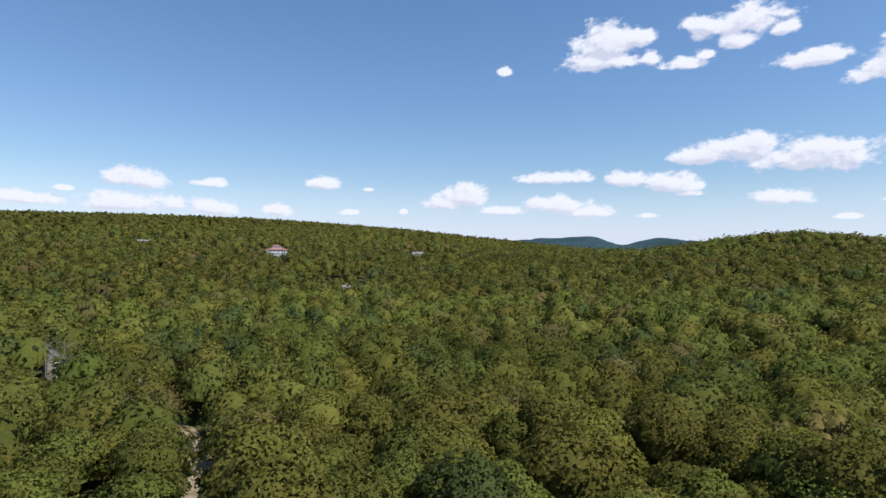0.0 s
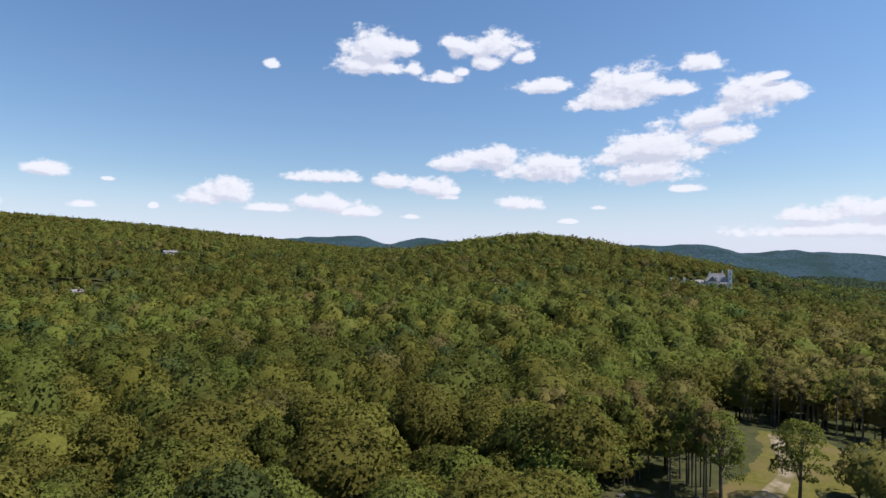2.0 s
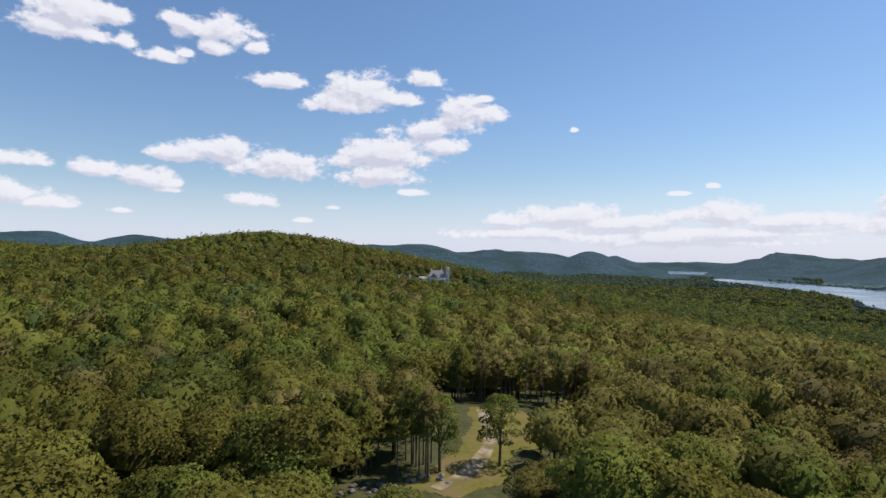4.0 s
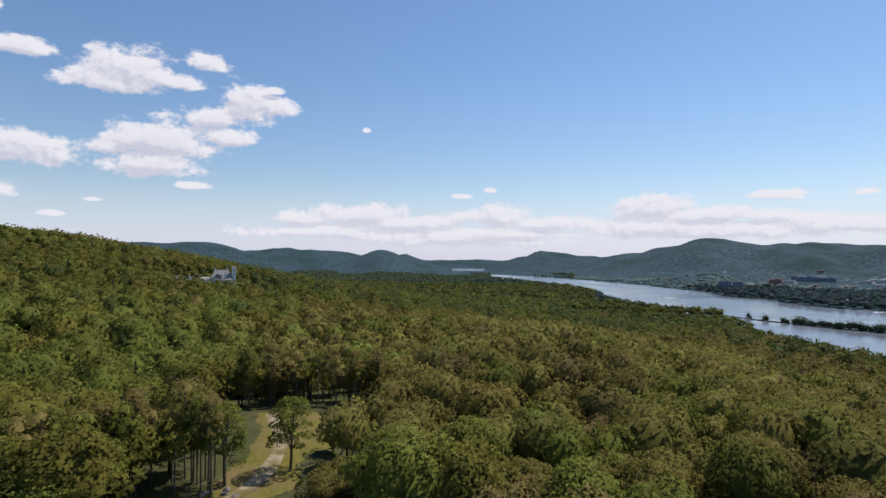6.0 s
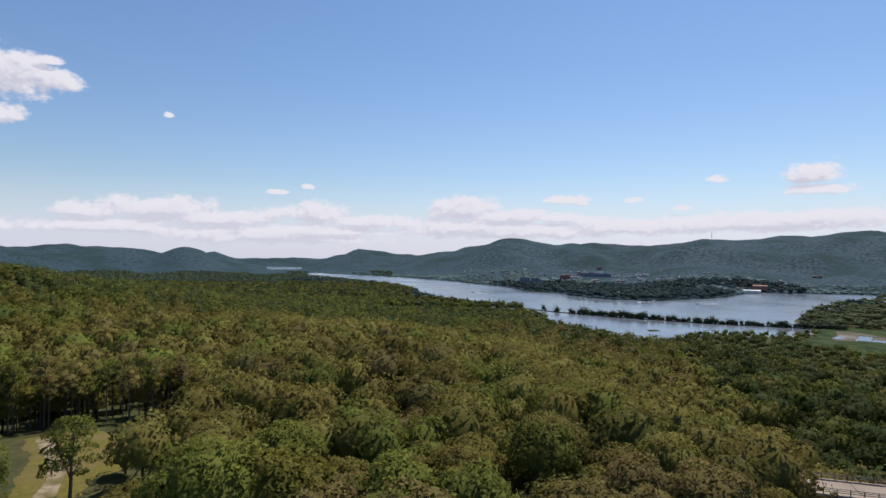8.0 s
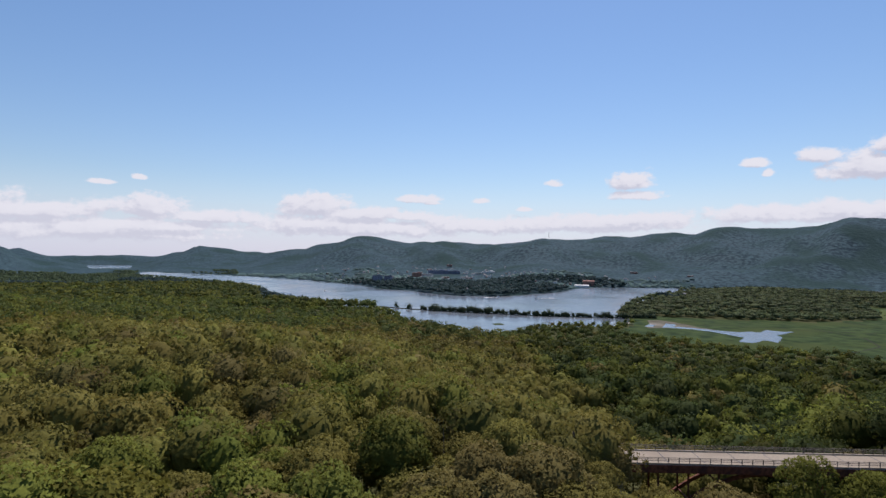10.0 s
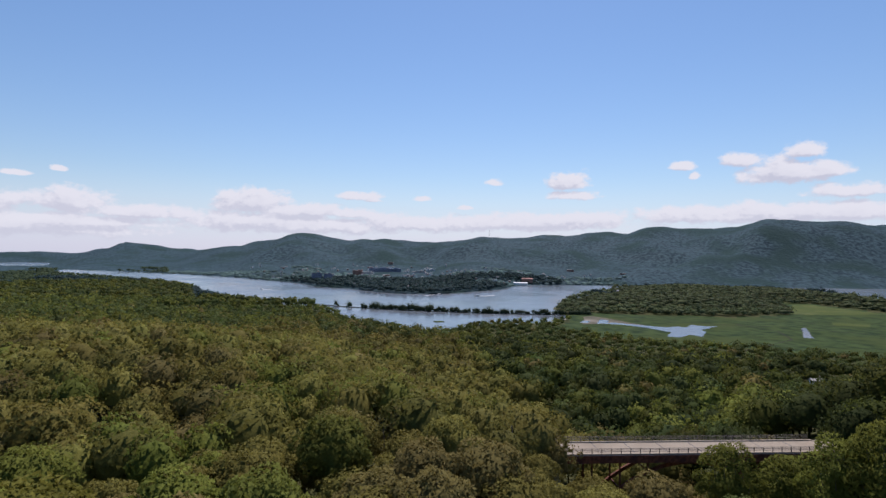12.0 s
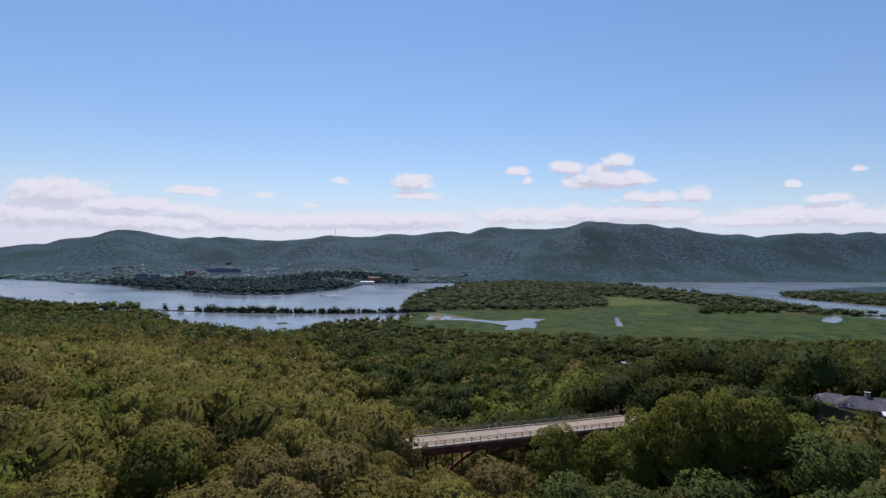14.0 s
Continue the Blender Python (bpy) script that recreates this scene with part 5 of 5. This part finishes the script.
def castle(m):
    """Pale hilltop castle: big slate roofs, a slim tower and a long walled terrace with piers."""
    c = thing("castle", m, "pale stuccoed castle with grey slate roofs, tower and walled terrace", "castle")
    part("main_block", box((20, 13, 11), (0, 0, -4), 0, 0.05), WHITE, c)
    part("main_roof", roof_solid(20, 13, 7.2, 7.5, 4.5, 0.5), SHINGLE, c, "grey slate roof")
    part("gable_block", box((7, 6, 11.5), (-4, -8.5, -4)), WHITE, c)
    g = part("gable_roof", roof_solid(6, 7, 7.6, 4.2, 0, 0.4), SHINGLE, c)
    g.matrix_local = pose(-4, -8.5, 0, 0, 0, 90)
    part("front_bay", box((8, 4, 8.5), (5, -8.0, -4)), WHITE, c)
    part("bay_roof", roof_solid(8, 4, 4.7, 2.4, 2.0, 0.4), SHINGLE, c).location = (5, -8.0, 0)
    part("square_tower", box((3.6, 3.6, 21), (11.2, -4, -4), 0, 0.05), WHITE, c)
    part("tower_cap", box((4.3, 4.3, 0.5), (11.2, -4, 17)), WHITE, c)
    for k in range(3):
        for s in (-1, 1):
            part("merlon", box((0.8, 0.5, 0.9), (9.7 + 1.5 * k, -4 + s * 1.85, 17.5)), WHITE, c)
    part("west_block", box((12, 8, 9.5), (-16, 1, -4)), WHITE, c)
    part("west_roof", roof_solid(12, 8, 5.6, 2.4, 2.0, 0.4), CONCRETE, c, "pale flat-pitched roof").location = (-16, 1, 0)
    part("terrace_wall", box((42, 1.2, 10.5), (-42, 1, -4.5)), WHITE, c)
    part("terrace_coping", box((42, 1.6, 0.35), (-42, 1, 6.0)), WHITE, c)
    for x in (-29, -41, -52, -62):
        part("pier", box((1.7, 1.9, 14.0), (x, 1, -4.5), 0, 0.05), WHITE, c)
    for x, y in ((-6, -11.5), (-2.5, -11.5), (3, -10), (7, -10)):
        for z in (0.2, 3.4):
            if y > -11 and z > 3:
                continue
            window(c, x, y, z, 1.0, 1.9)
    for x in (-19, -16, -13):
        window(c, x, -3.0, 1.5, 1.2, 1.8)
    for z in (4, 9, 13.5):
        window(c, 11.2, -5.8, z, 0.8, 1.6)
    for x, y in ((-3.0, 1.0), (0.5, -1.5), (4.5, 0.5)):
        part("dormer", box((1.8, 2.6, 2.0), (x, -3.6, 9.2)), WHITE, c)
    chimney(c, 5.0, 2.0, 11, 17.5, 1.2, WHITE)
    chimney(c, -6.0, 2.5, 11, 16.5, 1.2, WHITE)


castle(at(49.3, 604, 2, 2.2))


# ---- river: causeway, islet, boats ----
LINE = [(1075, -128), (1056, -150), (1024, -175), (954, -248), (903, -324), (852, -401), (806, -526), (800, -560)]
P = np.array(LINE, float)
bm = bmesh.new()
rows_v = []
for k, (x, y) in enumerate(LINE):
    d = P[min(k + 1, len(P) - 1)] - P[max(k - 1, 0)]
    d /= np.linalg.norm(d)
    rows_v.append([bm.verts.new((x - d[1] * s, y + d[0] * s, z)) for s, z in ((-6, -3.5), (-2.0, 1.0), (2.0, 1.0), (6, -3.5))])
for a, c in zip(rows_v[:-1], rows_v[1:]):
    for k in range(3):
        bm.faces.new((a[k], a[k + 1], c[k + 1], c[k]))
tagged(part("causeway", bm, BALLAST), "low dark railway causeway across the bay", "causeway", kind="structure")

g = np.random.RandomState(77)
tx, ty, ts = [], [], []
for (ax, ay), (bx, by) in zip(LINE[1:-1], LINE[2:]):
    m = int(math.hypot(bx - ax, by - ay) / 1.3)
    for k in range(m):
        x, y = ax + (bx - ax) * k / m, ay + (by - ay) * k / m
        thick = 0.05 if y > -215 else 0.2 if y > -238 else 0.62
        if g.uniform() < thick:
            tx.append(x + g.uniform(-2.2, 2.2)), ty.append(y + g.uniform(-2.2, 2.2))
            ts.append(1.25 * ((g.uniform(0.55, 0.95) if y < -330 else g.uniform(0.7, 1.35)) * (1.0 if g.uniform() < 0.5 else 0.6)) * (1.4 if g.uniform() < 0.08 else 1))
tx, ty, ts = np.array(tx), np.array(ty), np.array(ts)
row = wood("causeway_trees", "row of dark low trees and bushes along the causeway", tx, ty, fars, (0.30 * np.array(DARK) + 0.24 * np.array(HAZY_BLUEGREEN)) * g.uniform(0.7, 1.3, (len(tx), 1)), ts, "bushes", sink=land(tx, ty) - 0.7 + 5.0 * ts, wide=g.uniform(0.45, 1.05, len(tx)))

sheet("islet", [(762, -268), (776, -270), (780, -282), (764, -284)], MARSH, "small dark reed islet in the bay", "islet", 0.35, False)

POND = [(653, -549), (631, -565), (637, -588), (624, -593), (648, -624), (635, -627), (627, -632), (624, -646), (607, -615), (600, -595), (580, -585),
        (546, -545), (568, -547), (551, -515), (563, -505), (591, -537), (614, -536), (640, -535), (676, -522), (690, -500), (697, -520), (683, -534)]
sheet("creek", POND, WATER, "winding tidal creek open to the sky", "creek", 0.66, False)
sheet("mudflat", [(724, -445), (760, -480), (778, -504), (777, -546), (728, -552), (690, -548), (660, -552), (676, -530), (690, -504), (692, -467), (686, -435)], MUD, "brown mudflat at the bay's edge", "mudflat", 0.6, False)
for pts in ([(709, -475), (730, -497), (722, -502), (702, -484)], [(692, -492), (735, -529), (722, -536), (693, -512)]):
    sheet("tidal_pool", pts, WATER, "shallow bright pool on the mudflat", "pool", 0.7, False)
sheet("marsh_pool", [(578, -757), (577, -765), (501, -677), (507, -669)], WATER, "narrow pool in the marsh", "pool", 0.66, False)
sheet("marsh_inlet", [(378, -1018), (395, -1070), (412, -1129), (406, -1182), (346, -1198), (326, -1150), (392, -1147), (384, -1110), (370, -1082), (355, -1010)], WATER, "bright inlet at the marsh edge", "pool", 0.66, False)
sheet("hayfield", [(871, -1113), (867, -1160), (786, -1136), (691, -1109), (685, -1050), (709, -950), (731, -932)], HAY, "pale grass field behind the marsh", "field", 0.7, False)
for pts in ([(615, -873), (584, -911), (561, -876), (591, -839)], [(447, -747), (444, -778), (414, -757), (422, -719)]):
    sheet("reed_patch", pts, HAY, "lighter patch of reeds in the marsh", "reeds", 0.68, False)
for pts, w in (([(725, -538), (687, -625), (623, -690), (591, -749)], 3.5), ([(557, -761), (493, -800), (451, -791), (411, -751)], 3.0),
               ([(540, -877), (456, -897), (394, -948), (361, -964)], 3.5), ([(640, -700), (560, -690), (500, -640), (470, -560)], 2.5),
               ([(700, -820), (600, -830), (500, -860), (420, -880)], 2.5)):
    ribbon("ditch", pts, w, BALLAST, "narrow dark marsh ditch", "ditch", 0.0, 0.64)
gx2, gy2 = g.uniform(490, 590, 90), g.uniform(-1120, -950, 90)
m = inside(np.array([(542, -949), (480, -1045), (525, -1140), (594, -1042)], float), gx2, gy2) > 0
wood("marsh_grove", "dark grove of trees standing in the marsh", gx2[m], gy2[m], fars, 0.55 * np.array(DARK) * g.uniform(0.8, 1.2, (m.sum(), 1)), g.uniform(0.9, 1.3, m.sum()), "grove", sink=5.0)


def motorboat(x, y, turn, size):
    b = thing("motorboat", pose(x, y, 0.0, 0, 0, turn), "small white motorboat under way on the river", "boat", "boats on the river")
    L = 9 * size
    bm = bmesh.new()
    ring = [(-L / 2, -1.3 * size), (L * 0.2, -1.3 * size), (L / 2, 0), (L * 0.2, 1.3 * size), (-L / 2, 1.3 * size)]
    lo = [bm.verts.new((a * 0.9, c * 0.7, -0.3)) for a, c in ring]
    hi = [bm.verts.new((a, c, 1.1 * size)) for a, c in ring]
    bm.faces.new(lo[::-1]), bm.faces.new(hi)
    for k in range(5):
        bm.faces.new((lo[k], lo[(k + 1) % 5], hi[(k + 1) % 5], hi[k]))
    part("hull", bm, WHITE, b)
    part("cabin", box((3.2 * size, 2.0 * size, 1.4 * size), (0, 0, 1.1 * size), 0, 0.15), WHITE, b)
    part("windscreen", box((0.1, 1.7 * size, 0.7 * size), (1.65 * size, 0, 1.5 * size)), GLASS, b)
    bm = bmesh.new()
    v = [bm.verts.new(p) for p in ((-L / 2, -0.8, 0.06), (-L / 2, 0.8, 0.06), (-L * 4, 3.0, 0.03), (-L * 4, -3.0, 0.03))]
    bm.faces.new(v)
    part("wake", bm, WHITE, b, "white foam wake")


for x, y, turn, s in ((1492, -448, 60, 1.3), (1270, -455, -70, 1.2), (1216, -529, 100, 1.4), (1512, -58, 40, 1.0), (1700, -330, 80, 1.2)):
    motorboat(x, y, turn, s)

# ---- the town across the river ----
rt = random.Random(9)


def town_house_kind(length, width, wall_h, rise, wall, roof, label):
    h = thing("town_house", pose(0, 0, 0), label, "house", "town houses across the river")
    part("wall", box((length, width, wall_h + 4), (0, 0, -4)), wall, h)
    part("roof", roof_solid(length, width, wall_h + 0.2, rise, 0 if rise > 1 else 1.0, 0.5), roof, h)
    for k in range(3):
        part("window", box((1.4, 0.15, 1.6), (-length / 3 + k * length / 3, -width / 2 - 0.05, wall_h * 0.5)), GLASS, h)
    return h


kinds = [town_house_kind(13, 9, 6, 3.2, WHITE, SHINGLE, "white gabled town house with slate roof"),
         town_house_kind(15, 10, 7, 3.5, STUCCO, SHINGLE, "pale town house with grey gabled roof"),
         town_house_kind(12, 9, 6, 3.0, BRICKWORK, SHINGLE, "red brick town house with grey roof"),
         town_house_kind(26, 12, 8, 0.6, WHITE, CONCRETE, "long white flat-roofed building in the town"),
         town_house_kind(34, 14, 10, 0.6, BRICKWORK, CONCRETE, "long red brick flat-roofed block in the town")]
placed = set()
count = 0
while count < 230:
    az, r = rt.gauss(108, 8.0), rt.uniform(1480, 2700)
    x, y = r * math.sin(radians(az)), r * math.cos(radians(az))
    if inside(RIVER, np.array([x]), np.array([y]))[0] > -25 or not 88 < az < 128 or land_z(x, y) > rt.uniform(12, 52):
        continue
    kx = rt.choices(range(5), (14, 40, 28, 8, 10))[0]
    z = land_z(x, y)
    m = pose(x, y, z + 0.6, 0, 0, -az + rt.uniform(-50, 50)) @ Matrix.Diagonal((rt.uniform(0.55, 1.0), rt.uniform(0.6, 1.0), rt.uniform(0.6, 0.95), 1))
    if kx in placed:
        copy_thing(kinds[kx], m)
    else:
        placed.add(kx)
        kinds[kx].matrix_world = m
    count += 1

def town_block(bearing, distance, length, depth, tall, turn, wall, roof, label, floors=3):
    """A large flat-roofed block with rows of windows."""
    b = thing("town_block", at(bearing, distance, turn, 0.5), label, "building", "large blocks in the town")
    part("wall", box((length, depth, tall + 6), (0, 0, -6), 0, 0.1), wall, b)
    part("roof", box((length + 0.8, depth + 0.8, 0.6), (0, 0, tall)), roof, b)
    part("parapet", box((length * 0.3, depth * 0.5, 2.4), (length * 0.2, 0, tall + 0.6)), wall, b)
    n = max(4, int(length / 5))
    for f in range(floors):
        for k in range(n):
            part("window", box((1.8, 0.2, 1.6), (-length / 2 + (k + 0.5) * length / n, -depth / 2 - 0.05, (f + 0.4) * tall / floors)), GLASS, b)


town_block(97.4, 1830, 30, 16, 24, 10, BLUE_GREY, SLATE, "tall grey apartment block near the river bank", 5)
town_block(98.5, 1836, 26, 16, 22, 0, BLUE_GREY, SLATE, "grey apartment block beside its twin", 5)
town_block(102.4, 2090, 46, 16, 8, -6, STUCCO, CONCRETE, "long pale low building in the town")
town_block(103.6, 2190, 78, 20, 13, 4, BLUE_GREY, BLUE_GREY, "long blue-grey hall on the town slope")
town_block(105.0, 2210, 60, 18, 11, 8, BLUE_GREY, BLUE_GREY, "wide blue-grey hall on the town slope")
town_block(101.4, 2060, 34, 18, 16, 0, BRICKWORK, RED_ROOF, "red brick mill block in the town", 4)
town_block(108.7, 2215, 48, 16, 7, 5, WHITE, WHITE, "long white-roofed building on the slope")
town_block(107.7, 2200, 34, 14, 6, -5, STUCCO, CONCRETE, "pale flat-roofed building on the slope")
town_block(111.6, 1900, 24, 12, 6, 0, WHITE, CONCRETE, "white house block above the wooded shore")
town_block(99.0, 1690, 30, 12, 5, 0, STUCCO, CONCRETE, "low pale boathouse on the river bank", 1)

shore_r = next(r for r in range(1700, 2100, 4) if land_z(r * math.sin(radians(117.95)), r * math.cos(radians(117.95))) > 1.2) + 14
ware = thing("warehouse", at(117.95, shore_r, 0, 1.5), "long low white waterfront warehouse", "warehouse")
part("wall", box((44, 18, 7), (0, 0, -2)), WHITE, ware)
part("roof", roof_solid(44, 18, 5.3, 1.6, 0, 0.6), WHITE, ware)
ware2 = thing("warehouse", at(118.6, shore_r + 60, 0, 2.0), "red brick mill building on the waterfront", "warehouse")
part("wall", box((36, 14, 14), (0, 0, -2)), BRICKWORK, ware2)
part("roof", roof_solid(36, 14, 12.2, 3, 0, 0.6), RED_ROOF, ware2)

mast = thing("radio_mast", at(114.7, 3240), "thin lattice radio mast on the ridge", "mast")
for k in range(3):
    a = k * 2.094
    part("leg", beam((2.2 * math.cos(a), 2.2 * math.sin(a), 0), (0.4 * math.cos(a), 0.4 * math.sin(a), 36), 0.7, 0.7), STEEL, mast)
for z in range(4, 36, 6):
    s = 2.2 - 1.8 * z / 36
    part("crossbar", box((2 * s, 2 * s, 0.5), (0, 0, z)), STEEL, mast)
